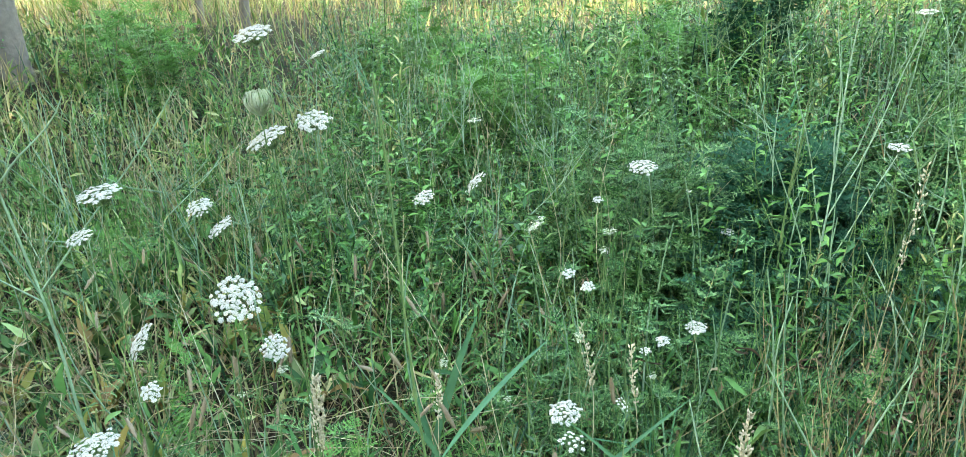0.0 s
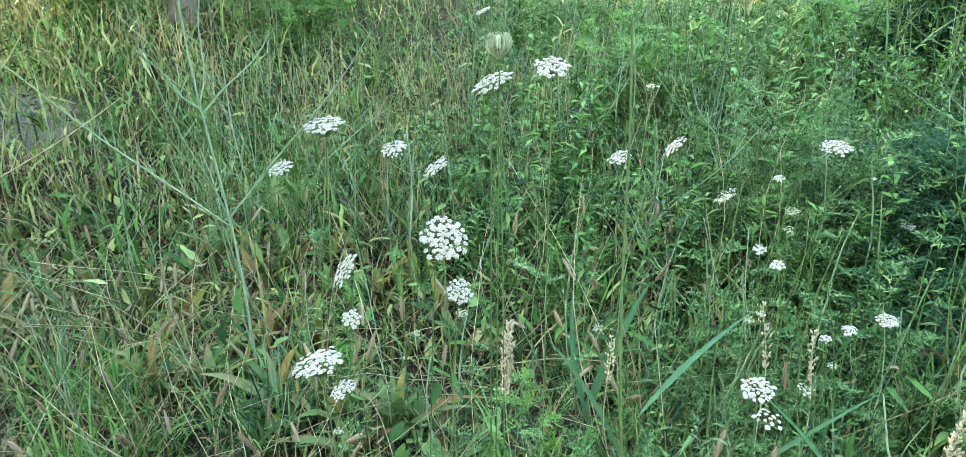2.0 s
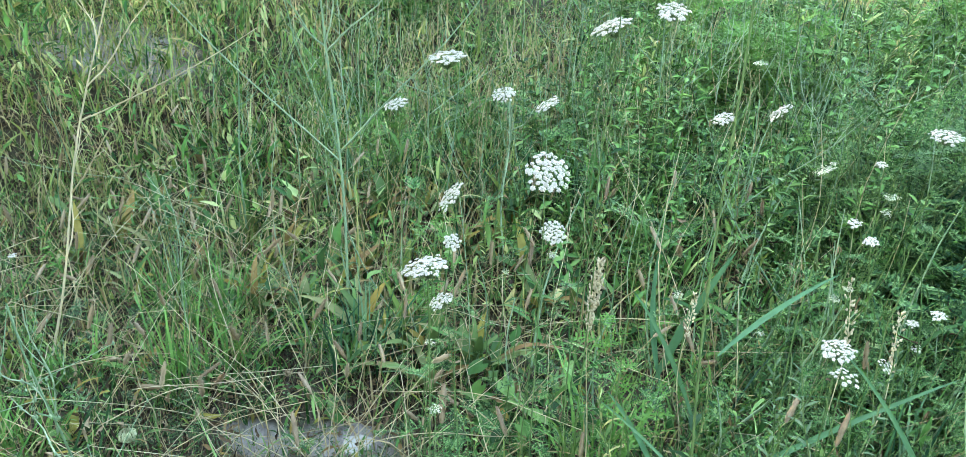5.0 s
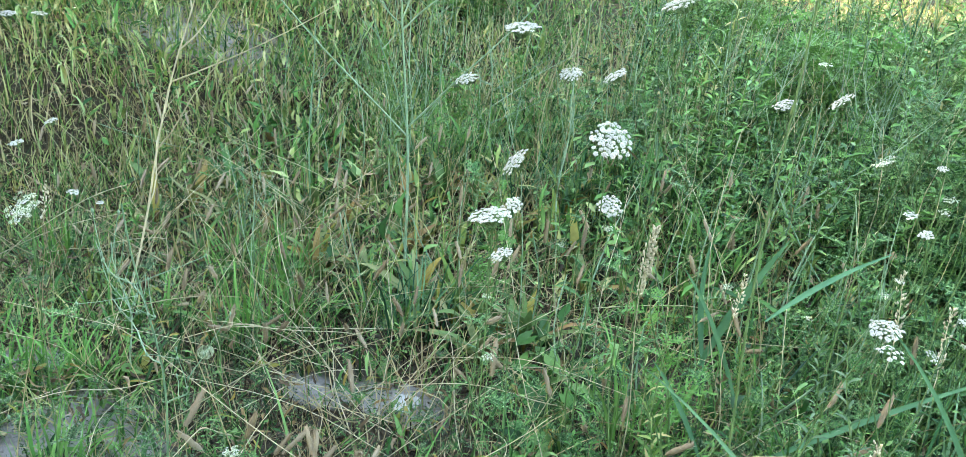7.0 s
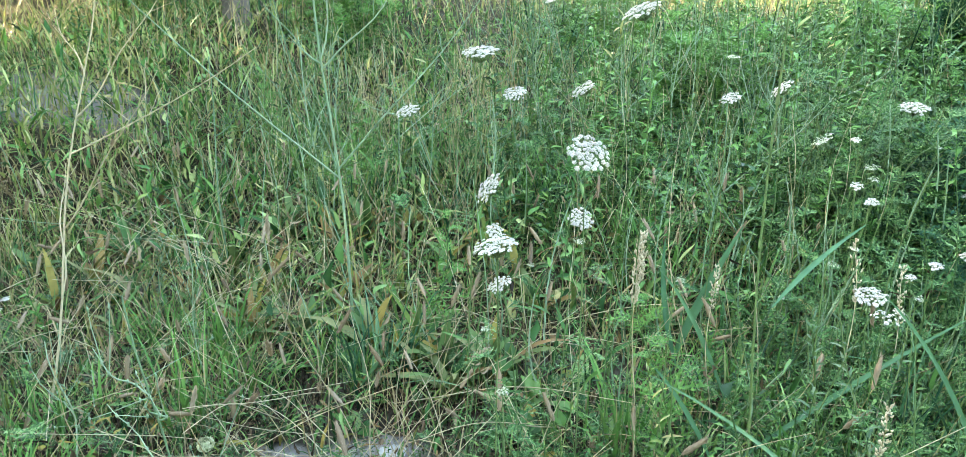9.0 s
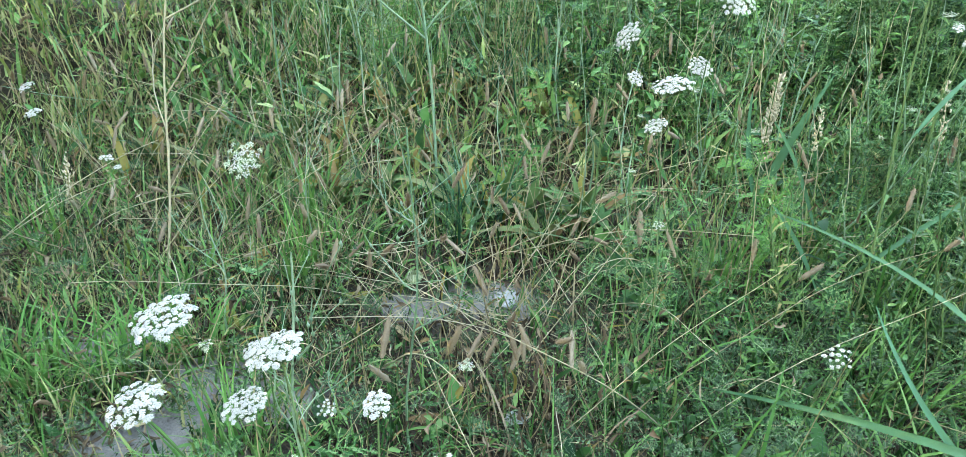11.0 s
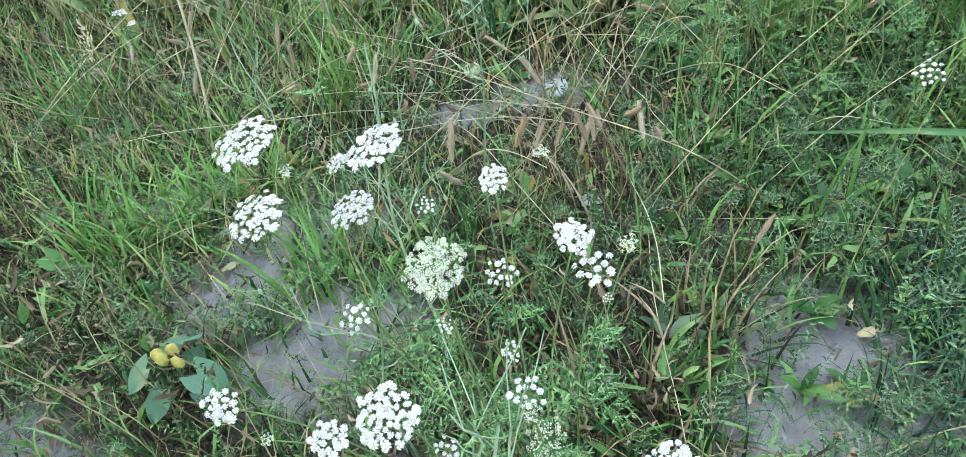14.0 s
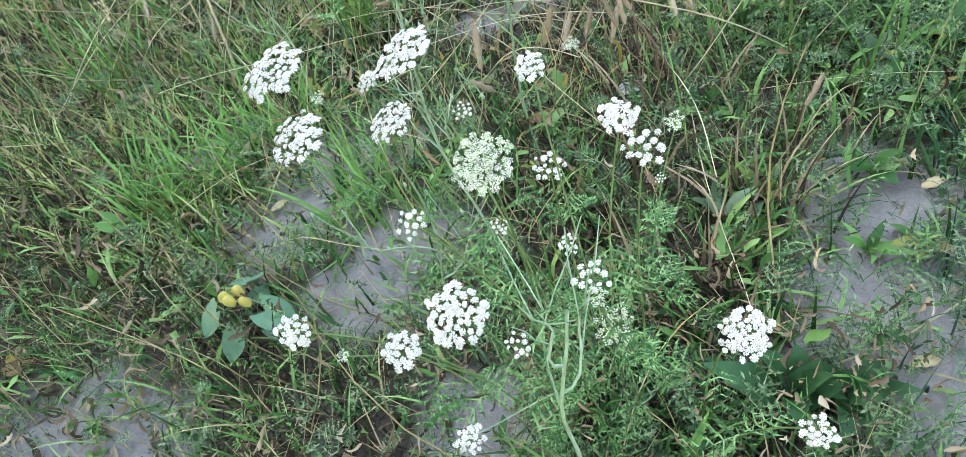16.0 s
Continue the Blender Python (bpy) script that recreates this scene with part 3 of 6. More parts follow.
def herb_field(name, label, material, base, lift, smin, smax, tmpl=None, category="herbs", quads=False):
    n = len(base)
    base = base.copy()
    base[:, 2] += rng.random(n) * lift
    v, t = place_many(tmpl or FRONDS, base, rng.uniform(0, 6.283, n), rng.uniform(-0.2, 0.95, n), rng.uniform(smin, smax, n))
    me = mesh_of(name, v, t if quads else None, None if quads else t)
    me.materials.append(material)
    return tagged(new(name, me), label, category, kind="stuff")


b = scatter(7500, (-2.6, 1.6, -0.4, 2.6), lambda x, y: (1 - 0.95 * np.exp(-((x + 0.11) ** 2 + (y - 0.2) ** 2) / 0.0064)) * (1 - 0.9 * bare(x, y)) * (0.2 + 0.8 * patchy(x, y, 3.3, 4)) * (1 - 0.7 * dry_zone(x, y)))
herb_field("carrot_leaves", "finely divided feathery wild carrot leaves near the ground", CARROTLEAF, b, 0.14, 0.4, 0.95)
b = scatter(4200, (-1.6, 1.6, 1.3, 2.4), lambda x, y: (0.15 + 0.85 * patchy(x, y, 2.5, 5)) * (1 - 0.95 * dry_zone(x, y)) * (1 - 0.8 * right_dry(x, y)) * clearing(x, y))
herb_field("fine_herb_leaves", "feathery green herb leaves between grass stems", FROND, b, 0.32, 0.45, 1.0)
b = scatter(3200, (-1.6, 2.4, 2.2, 4.0), lambda x, y: (0.15 + 0.85 * patchy(x, y, 2.5, 5)) * (1 - 0.95 * dry_zone(x, y)) * (1 - 0.8 * right_dry(x, y)) * clearing(x, y))
herb_field("herb_leaves", "feathery green herb leaves among tall grass", FROND, b, 0.42, 0.45, 1.05, FAT_FRONDS)

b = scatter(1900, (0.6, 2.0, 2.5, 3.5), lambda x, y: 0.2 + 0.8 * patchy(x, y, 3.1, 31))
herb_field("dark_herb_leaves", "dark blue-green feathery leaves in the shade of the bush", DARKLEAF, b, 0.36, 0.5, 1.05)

b = scatter(9000, (-1.8, 0.5, -0.25, 1.6), lambda x, y: 0.45 * smooth(0.06, 0.2, bare(x, y)) * smooth(0.75, 0.35, bare(x, y)))
herb_field("soil_sprigs", "tiny feathery green sprigs sprouting at the edge of bare soil", CARROTLEAF, b, 0.02, 0.16, 0.42)

# dead leaf litter
def leaf_shape(segs, length, width, fold=0.15, curl=0.3, tip=0.8, cup=0.0):
    """A flat pointed leaf along +x as a three-vertex-wide strip."""
    s = np.linspace(0, 1, segs + 1)
    w = width / 2 * np.sin(np.pi * np.clip(s, 0.03, 0.985) ** tip) ** 0.8
    x, z = length * s, curl * length * (s - s * s) - 0.3 * curl * length * s * s
    v = np.stack([np.stack([x, -w, z + fold * w], 1), np.stack([x, 0 * w, z - cup * w], 1), np.stack([x, w, z + fold * w], 1)], 1).reshape(-1, 3)
    q = []
    for i in range(segs):
        for j in (0, 1):
            a = i * 3 + j
            q.append((a, a + 1, a + 4, a + 3))
    return v, np.array(q)


def crumpled_leaf(length, width, r, dry=1.0):
    """A leaf along +x with an uneven outline; the drier, the more it is rolled and twisted."""
    n = 6 if dry > 0.5 else 5
    twist, roll, curl = r.uniform(-2.2, 2.2) * dry, r.uniform(0.5, 1.5) * dry, r.choice((-1, 1)) * r.uniform(0.3, 0.9) * dry + 0.3 * (1 - dry)
    vs, q = [], []
    for i in range(n + 1):
        s = i / n
        w = width / 2 * math.sin(math.pi * min(0.98, 0.04 + 0.95 * s) ** r.uniform(0.7, 1.1)) ** 0.8 * r.uniform(1 - 0.4 * dry - 0.1, 1.15)
        c = (length * s, width * 0.25 * math.sin(s * 5 + twist), curl * length * (s - s * s))
        a = twist * s
        for e in (-1, 0, 1):
            o, up = e * w, abs(e) * w * roll * r.uniform(0.6, 1.3)
            vs.append((c[0], c[1] + o * math.cos(a) - up * math.sin(a), c[2] + o * math.sin(a) + up * math.cos(a)))
    for i in range(n):
        for j in (0, 1):
            a = i * 3 + j
            q.append((a, a + 1, a + 4, a + 3))
    return np.array(vs), np.array(q)


LITTER = [crumpled_leaf(L, W, rr) for L, W in ((0.05, 0.014), (0.065, 0.010), (0.035, 0.016), (0.07, 0.007), (0.05, 0.017), (0.03, 0.012), (0.08, 0.009), (0.022, 0.010), (0.045, 0.012), (0.06, 0.014))]
b = scatter(17000, (-5.0, 1.8, -0.4, 3.4), lambda x, y: (0.35 + 0.5 * dry_zone(x, y)) * (1 - 0.9 * bare(x, y)))
b[:, 2] += 0.006
n = len(b)
v, t = place_many(LITTER, b, rng.uniform(0, 6.283, n), rng.normal(0.05, 0.25, n), rng.uniform(0.5, 1.4, n))
me = mesh_of("leaf_litter", v, t)
me.materials.append(DEAD)
tagged(new("leaf_litter", me), "brown withered leaves and scraps lying on the soil", "litter", kind="stuff")


# withered brown leaves hanging among the green
b = scatter(5200, (-3.2, 2.0, -0.2, 3.2), lambda x, y: 0.12 + 0.8 * right_dry(x, y) + 0.6 * patchy(x, y, 3.4, 11) ** 2 + 0.25 * dry_zone(x, y))
b[:, 2] += rng.random(len(b)) * 0.16
n = len(b)
v, t = place_many(LITTER, b, rng.uniform(0, 6.283, n), rng.normal(0.3, 0.8, n), rng.uniform(0.35, 1.0, n))
me = mesh_of("withered_leaves", v, t)
me.materials.append(DEAD)
tagged(new("withered_leaves", me), "withered brown leaves hanging among green stems", "withered leaves", kind="stuff")

b = scatter(4200, (-3.2, -1.15, -0.3, 1.7), lambda x, y: 0.25 + 0.75 * patchy(x, y, 4.2, 43))
b[:, 2] += rng.random(len(b)) * 0.10
n = len(b)
v, t = place_many(LITTER, b, rng.uniform(0, 6.283, n), rng.normal(0.3, 0.7, n), rng.uniform(0.4, 1.1, n))
me = mesh_of("side_litter", v, t)
me.materials.append(DEAD)
tagged(new("side_litter", me), "brown and tan withered leaves caught in low growth", "withered leaves", kind="stuff")

# larger dead leaves still hanging higher up
b = scatter(1500, (-3.2, 2.2, 1.6, 3.8), lambda x, y: 0.15 + 0.6 * right_dry(x, y) + 0.7 * patchy(x, y, 3.0, 17) ** 2)
b[:, 2] += rng.random(len(b)) * 0.38
n = len(b)
v, t = place_many(LITTER, b, rng.uniform(0, 6.283, n), rng.normal(-0.6, 0.8, n), rng.uniform(0.6, 1.35, n))
me = mesh_of("hanging_leaves", v, t)
me.materials.append(DEAD)
tagged(new("hanging_leaves", me), "large curled brown leaves hanging on weed stems", "withered leaves", kind="stuff")

b = scatter(3400, (0.75, 1.9, 1.5, 2.8), lambda x, y: right_dry(x, y) * (0.3 + 0.7 * patchy(x, y, 4.0, 25)))
b[:, 2] += rng.random(len(b)) * 0.30
n = len(b)
v, t = place_many(LITTER, b, rng.uniform(0, 6.283, n), rng.normal(-0.4, 0.8, n), rng.uniform(0.5, 1.2, n))
me = mesh_of("strip_leaves", v, t)
me.materials.append(DEAD)
tagged(new("strip_leaves", me), "curled tan and brown leaves on withered stems", "withered leaves", kind="stuff")

# small broad leaves that fill the lower storey
GROUND_LEAVES = [crumpled_leaf(L, W, rr, rr.uniform(0.2, 0.5)) for L, W in ((0.05, 0.014), (0.07, 0.012), (0.04, 0.016), (0.09, 0.010), (0.06, 0.018), (0.10, 0.013), (0.035, 0.013), (0.055, 0.009))]
b = scatter(19000, (-3.0, 1.2, -0.5, 2.8), lambda x, y: (1 - 0.97 * bare(x, y)) * (0.15 + 0.85 * patchy(x, y, 3.9, 13)) * (0.75 - 0.25 * dry_zone(x, y)) * (1 - 0.7 * couch_zone(x, y)))
b[:, 2] += rng.random(len(b)) * 0.07
n = len(b)
v, t = place_many(GROUND_LEAVES, b, rng.uniform(0, 6.283, n), rng.normal(0.5, 0.45, n), rng.uniform(0.4, 1.15, n))
me = mesh_of("ground_leaves", v, t)
me.materials.append(BROADLEAF)
tagged(new("ground_leaves", me), "small broad green leaves filling the lower growth", "leaves", kind="stuff")
b = scatter(3800, (-0.75, 0.05, -0.25, 0.42), lambda x, y: (0.2 + 0.8 * patchy(x, y, 6.0, 27)) * (1 - 0.97 * bare(x, y)))
b[:, 2] += rng.random(len(b)) * 0.16
n = len(b)
v, t = place_many(LITTER, b, rng.uniform(0, 6.283, n), rng.normal(0.3, 0.7, n), rng.uniform(0.25, 0.6, n))
me = mesh_of("browned_herb", v, t)
me.materials.append(DEAD)
tagged(new("browned_herb", me), "small browned herb leaves under the white umbels", "withered leaves", kind="stuff")
b = scatter(800, (-3.0, 0.2, 0.6, 2.8), lambda x, y: 0.1 + 0.9 * dry_zone(x, y))
b[:, 2] += rng.random(len(b)) * 0.10
n = len(b)
v, t = place_many(GROUND_LEAVES, b, rng.uniform(0, 6.283, n), rng.normal(0.4, 0.6, n), rng.uniform(0.5, 1.1, n))
me = mesh_of("yellow_leaves", v, t)
me.materials.append(YELLOWLEAF)
tagged(new("yellow_leaves", me), "yellowing narrow leaves among the dry growth", "leaves", kind="stuff")

# broad weed leaves at middle height on the bank
b = scatter(1300, (-3.4, 0.9, 1.7, 3.8), lambda x, y: (0.1 + 0.9 * patchy(x, y, 3.2, 19)) * clearing(x, y))
b[:, 2] += rng.random(len(b)) * 0.34
n = len(b)
v, t = place_many(GROUND_LEAVES, b, rng.uniform(0, 6.283, n), rng.normal(0.5, 0.5, n), rng.uniform(0.7, 1.7, n))
me = mesh_of("weed_leaves", v, t)
me.materials.append(BROADLEAF)
tagged(new("weed_leaves", me), "broad green weed leaves at middle height on the bank", "leaves", kind="stuff")

b = scatter(1000, (-4.5, -0.6, 1.8, 4.6), lambda x, y: (0.1 + 0.9 * patchy(x, y, 2.9, 29)) * thin_side(x, y))
b[:, 2] += rng.random(len(b)) * 0.36
n = len(b)
v, t = place_many(GROUND_LEAVES, b, rng.uniform(0, 6.283, n), rng.normal(0.6, 0.5, n), rng.uniform(0.7, 1.6, n))
me = mesh_of("pale_weed_leaves", v, t)
me.materials.append(PALEGRASS)
tagged(new("pale_weed_leaves", me), "pale yellow-green weed leaves on the open bank", "leaves", kind="stuff")

b = scatter(13000, (-5.5, 1.2, 2.2, 6.5), lambda x, y: (0.2 + 0.8 * patchy(x, y, 2.3, 71)) * (1 - 0.9 * bare(x, y)) * smooth(0.9, 0.2, x) * clearing(x, y))
b[:, 2] += rng.random(len(b)) * 0.16
for name, label, mat, own in (("bank_leaves", "fresh green weed leaves covering the bank", BRIGHT, b[::3]), ("bank_dull_leaves", "green weed leaves covering the bank", BROADLEAF, b[1::3]),
                              ("bank_pale_leaves", "pale yellow-green weed leaves covering the bank", PALEGRASS, b[2::3])):
    n = len(own)
    v, t = place_many(GROUND_LEAVES, own, rng.uniform(0, 6.283, n), rng.normal(0.6, 0.5, n), rng.uniform(0.9, 2.1, n))
    me = mesh_of(name, v, t)
    me.materials.append(mat)
    tagged(new(name, me), label, "leaves", kind="stuff")

# bits of straw strewn over everything low
b = scatter(11000, (-2.6, 1.2, -0.5, 2.4), lambda x, y: (0.45 + 0.3 * dry_zone(x, y)) * (1 - 0.85 * bare(x, y)))
b[:, 2] += 0.006 + rng.random(len(b)) * 0.05
grass_field("straw_bits", "short bits of pale dry straw strewn on soil and leaves", STRAW, b, 0.03, 0.12, 0.0016, 0.0034, 1.45, 0.3, 2, category="straw")


# ---- leafy shoots ----
def shoot(h, leaves, ll, lw, r):
    """An upright leafy stem along +x (raised when placed), with narrow leaves all round."""
    vs, ts = [], []
    k = 0
    for i in range(4):
        a, bb = h * i / 4, h * (i + 1) / 4
        vs += [(a, -0.0012, 0), (a, 0.0012, 0), (bb, 0, 0.0005)]
        ts.append((k, k + 1, k + 2))
        k += 3
    for i in range(leaves):
        s = 0.12 + 0.88 * i / leaves
        az = i * 2.4 + r.uniform(-0.3, 0.3)
        d = np.array([r.uniform(0.25, 0.8), np.cos(az), np.sin(az)])
        d /= np.linalg.norm(d)
        root = np.array([h * s, 0, 0])
        L = ll * r.uniform(0.7, 1.1) * (1.1 - 0.5 * s)
        side = np.cross(d, [1, 0.2, 0.1])
        side /= np.linalg.norm(side)
        tip = root + d * L - np.array([0.25 * L, 0, 0])
        mid = root + d * L * 0.5
        vs += [root, mid - side * lw / 2, tip, mid + side * lw / 2]
        ts += [(k, k + 1, k + 2), (k, k + 2, k + 3)]
        k += 4
    return np.array(vs, float), np.array(ts)


SHOOTS = [shoot(0.30, 24, 0.044, 0.009, rr), shoot(0.24, 18, 0.040, 0.012, rr), shoot(0.34, 28, 0.036, 0.008, rr), shoot(0.28, 22, 0.052, 0.008, rr)]


def shoot_field(name, label, material, base, smin, smax, upright=0.25):
    n = len(base)
    v, t = place_many(SHOOTS, base, rng.uniform(0, 6.283, n), np.pi / 2 - np.abs(rng.normal(0, upright, n)), rng.uniform(smin, smax, n))
    me = mesh_of(name, v, None, t)
    me.materials.append(material)
    tagged(new(name, me), label, "herbs", kind="stuff")


b = scatter(4200, (-3.0, 1.8, 1.15, 4.0), lambda x, y: (1 - 0.9 * bare(x, y)) * (0.25 + 0.75 * patchy(x, y, 3.7, 7)) * (1 - 0.96 * dry_zone(x, y)) * (1 - 0.85 * right_dry(x, y)) * keep_open(x, y) * clearing(x, y) * (1 - 0.8 * thin_side(x, y)))
shoot_field("leafy_shoots", "bright green leafy herb shoots crowding upright", BROADLEAF, b, 0.5, 1.15, 0.5)
b = scatter(10000, (-2.9, 1.0, -0.5, 1.7), lambda x, y: (1 - 0.92 * bare(x, y)) * (0.25 + 0.75 * patchy(x, y, 4.1, 8)) * (1 - 0.6 * dry_zone(x, y)) * (1 - 0.6 * couch_zone(x, y)))
shoot_field("creeping_shoots", "low green leafy shoots creeping over the soil", BROADLEAF, b[::2], 0.25, 0.55, 0.9)
shoot_field("dull_shoots", "low grey-green leafy shoots creeping over the soil", CARROTLEAF, b[1::2], 0.25, 0.6, 0.9)
b = scatter(1500, (-5.0, 3.0, 2.4, 5.8), lambda x, y: (0.3 + 0.7 * patchy(x, y, 2.1, 9)) * (1 - 0.85 * thin_side(x, y)))
shoot_field("bank_shoots", "tall leafy green weeds on the bank", BROADLEAF, b, 1.0, 2.3, 0.4)

# pebbles and crumbs of soil on the bare places
b = scatter(6000, (-2.0, 0.8, -0.2, 1.8), lambda x, y: 0.06 + 0.9 * bare(x, y))
heap = Heap()
oct_v = np.array([(1, 0, 0), (-1, 0, 0), (0, 1, 0), (0, -1, 0), (0, 0, 1), (0, 0, -1)], float)
oct_t = np.array([(0, 2, 4), (2, 1, 4), (1, 3, 4), (3, 0, 4), (2, 0, 5), (1, 2, 5), (3, 1, 5), (0, 3, 5)])
for p in b:
    sz = min(0.013, 0.0022 * rng.pareto(1.9) + 0.0018)
    heap.add(oct_v * rng.uniform(0.6, 1.2, (6, 3)) * sz + p + np.array([0, 0, sz * 0.4]), None, oct_t)
tagged(new("soil_crumbs", heap.mesh("soil_crumbs", SOIL)), "small grey clods and pebbles scattered on bare soil", "soil crumbs", kind="stuff")


# ---- wild carrot ----
def frame_of(nrm):
    """A turn that brings +z to nrm."""
    return Vector((0, 0, 1)).rotation_difference(Vector(nrm).normalized()).to_matrix().to_4x4()


def floret_cluster(n, r, petal=0.3, dome=0.45):
    """One umbellet of unit radius: many five-petalled florets on a low dome."""
    vs, qs = [], []
    for i in range(n):
        rad = math.sqrt((i + 0.5) / n) * 0.85
        az = i * 2.39996 + r.uniform(-0.2, 0.2)
        c = np.array([rad * math.cos(az), rad * math.sin(az), dome * (1 - rad * rad) + r.uniform(-0.06, 0.06)])
        tilt = np.array([math.cos(az), math.sin(az), 0]) * rad * 0.7
        up = np.array([tilt[0], tilt[1], 1.0])
        up /= np.linalg.norm(up)
        u = np.cross(up, [0.3, 0.9, 0.1])
        u /= np.linalg.norm(u)
        w = np.cross(up, u)
        ph = r.uniform(0, 6.28)
        for k in range(5):
            a = ph + k * 1.2566
            size = petal * (1 + 0.5 * max(0, math.cos(a) * u @ np.array([math.cos(az), math.sin(az), 0]) + math.sin(a) * w @ np.array([math.cos(az), math.sin(az), 0])) * (rad > 0.6))
            d0 = u * math.cos(a) + w * math.sin(a)
            dl = u * math.cos(a - 0.55) + w * math.sin(a - 0.55)
            dr = u * math.cos(a + 0.55) + w * math.sin(a + 0.55)
            j = len(vs)
            vs += [c, c + dl * size * 0.75 + up * 0.05, c + d0 * size + up * 0.02, c + dr * size * 0.75 + up * 0.05]
            qs.append((j, j + 1, j + 2, j + 3))
    # little green cup and stalks below
    return np.array(vs), np.array(qs)


rc = random.Random(11)


def umbellet_mesh(name, mat, n, petal, dome):
    v, q = floret_cluster(n, rc, petal, dome)
    me = mesh_of(name, v, q)
    me.materials.append(mat)
    return me


WHITE_U = [umbellet_mesh("umbellet", PETAL, n, 0.24, d) for n, d in ((26, 0.5), (22, 0.6), (30, 0.45), (24, 0.55))]
DENSE_U = [umbellet_mesh("umbellet", PETAL, 13, 0.20, 0.35), umbellet_mesh("umbellet", BUDGREEN, 15, 0.22, 0.4), umbellet_mesh("umbellet", BUDGREEN, 13, 0.22, 0.4)]
YOUNG_U = [umbellet_mesh("umbellet", BUDGREEN, 11, 0.26, 0.5) for _ in range(2)] + [umbellet_mesh("umbellet", PETAL, 9, 0.24, 0.4)]


def nest_mesh(rad):
    """A closed head: curved ribs that meet above, like a bird's nest."""
    h = Heap()
    for k in range(46):
        az = k * 2.39996
        sp = 0.55 + 0.45 * rc.random()
        s = np.linspace(0, 1, 6)
        out = rad * sp * np.sin(s * 2.35) * 1.05
        z = -rad * 0.8 + rad * 1.75 * s ** 1.1
        path = np.stack([out * math.cos(az), out * math.sin(az), z], 1)
        stalk(h, path, rad * 0.035, rad * 0.06, 3)
    return h.mesh("seed_ribs", BUDGREEN)


LABELS = {"open": "flat white lacy wild carrot umbel on a thin green stem",
          "dense": "large greenish-white wild carrot umbel, densely packed, on a branched stem",
          "sparse": "small open white wild carrot umbel with loose umbellets",
          "young": "young greenish-white wild carrot umbel not fully open",
          "bud": "small pale green wild carrot bud on a thin stem",
          "nest": "closed pale green wild carrot seed head curled like a nest"}


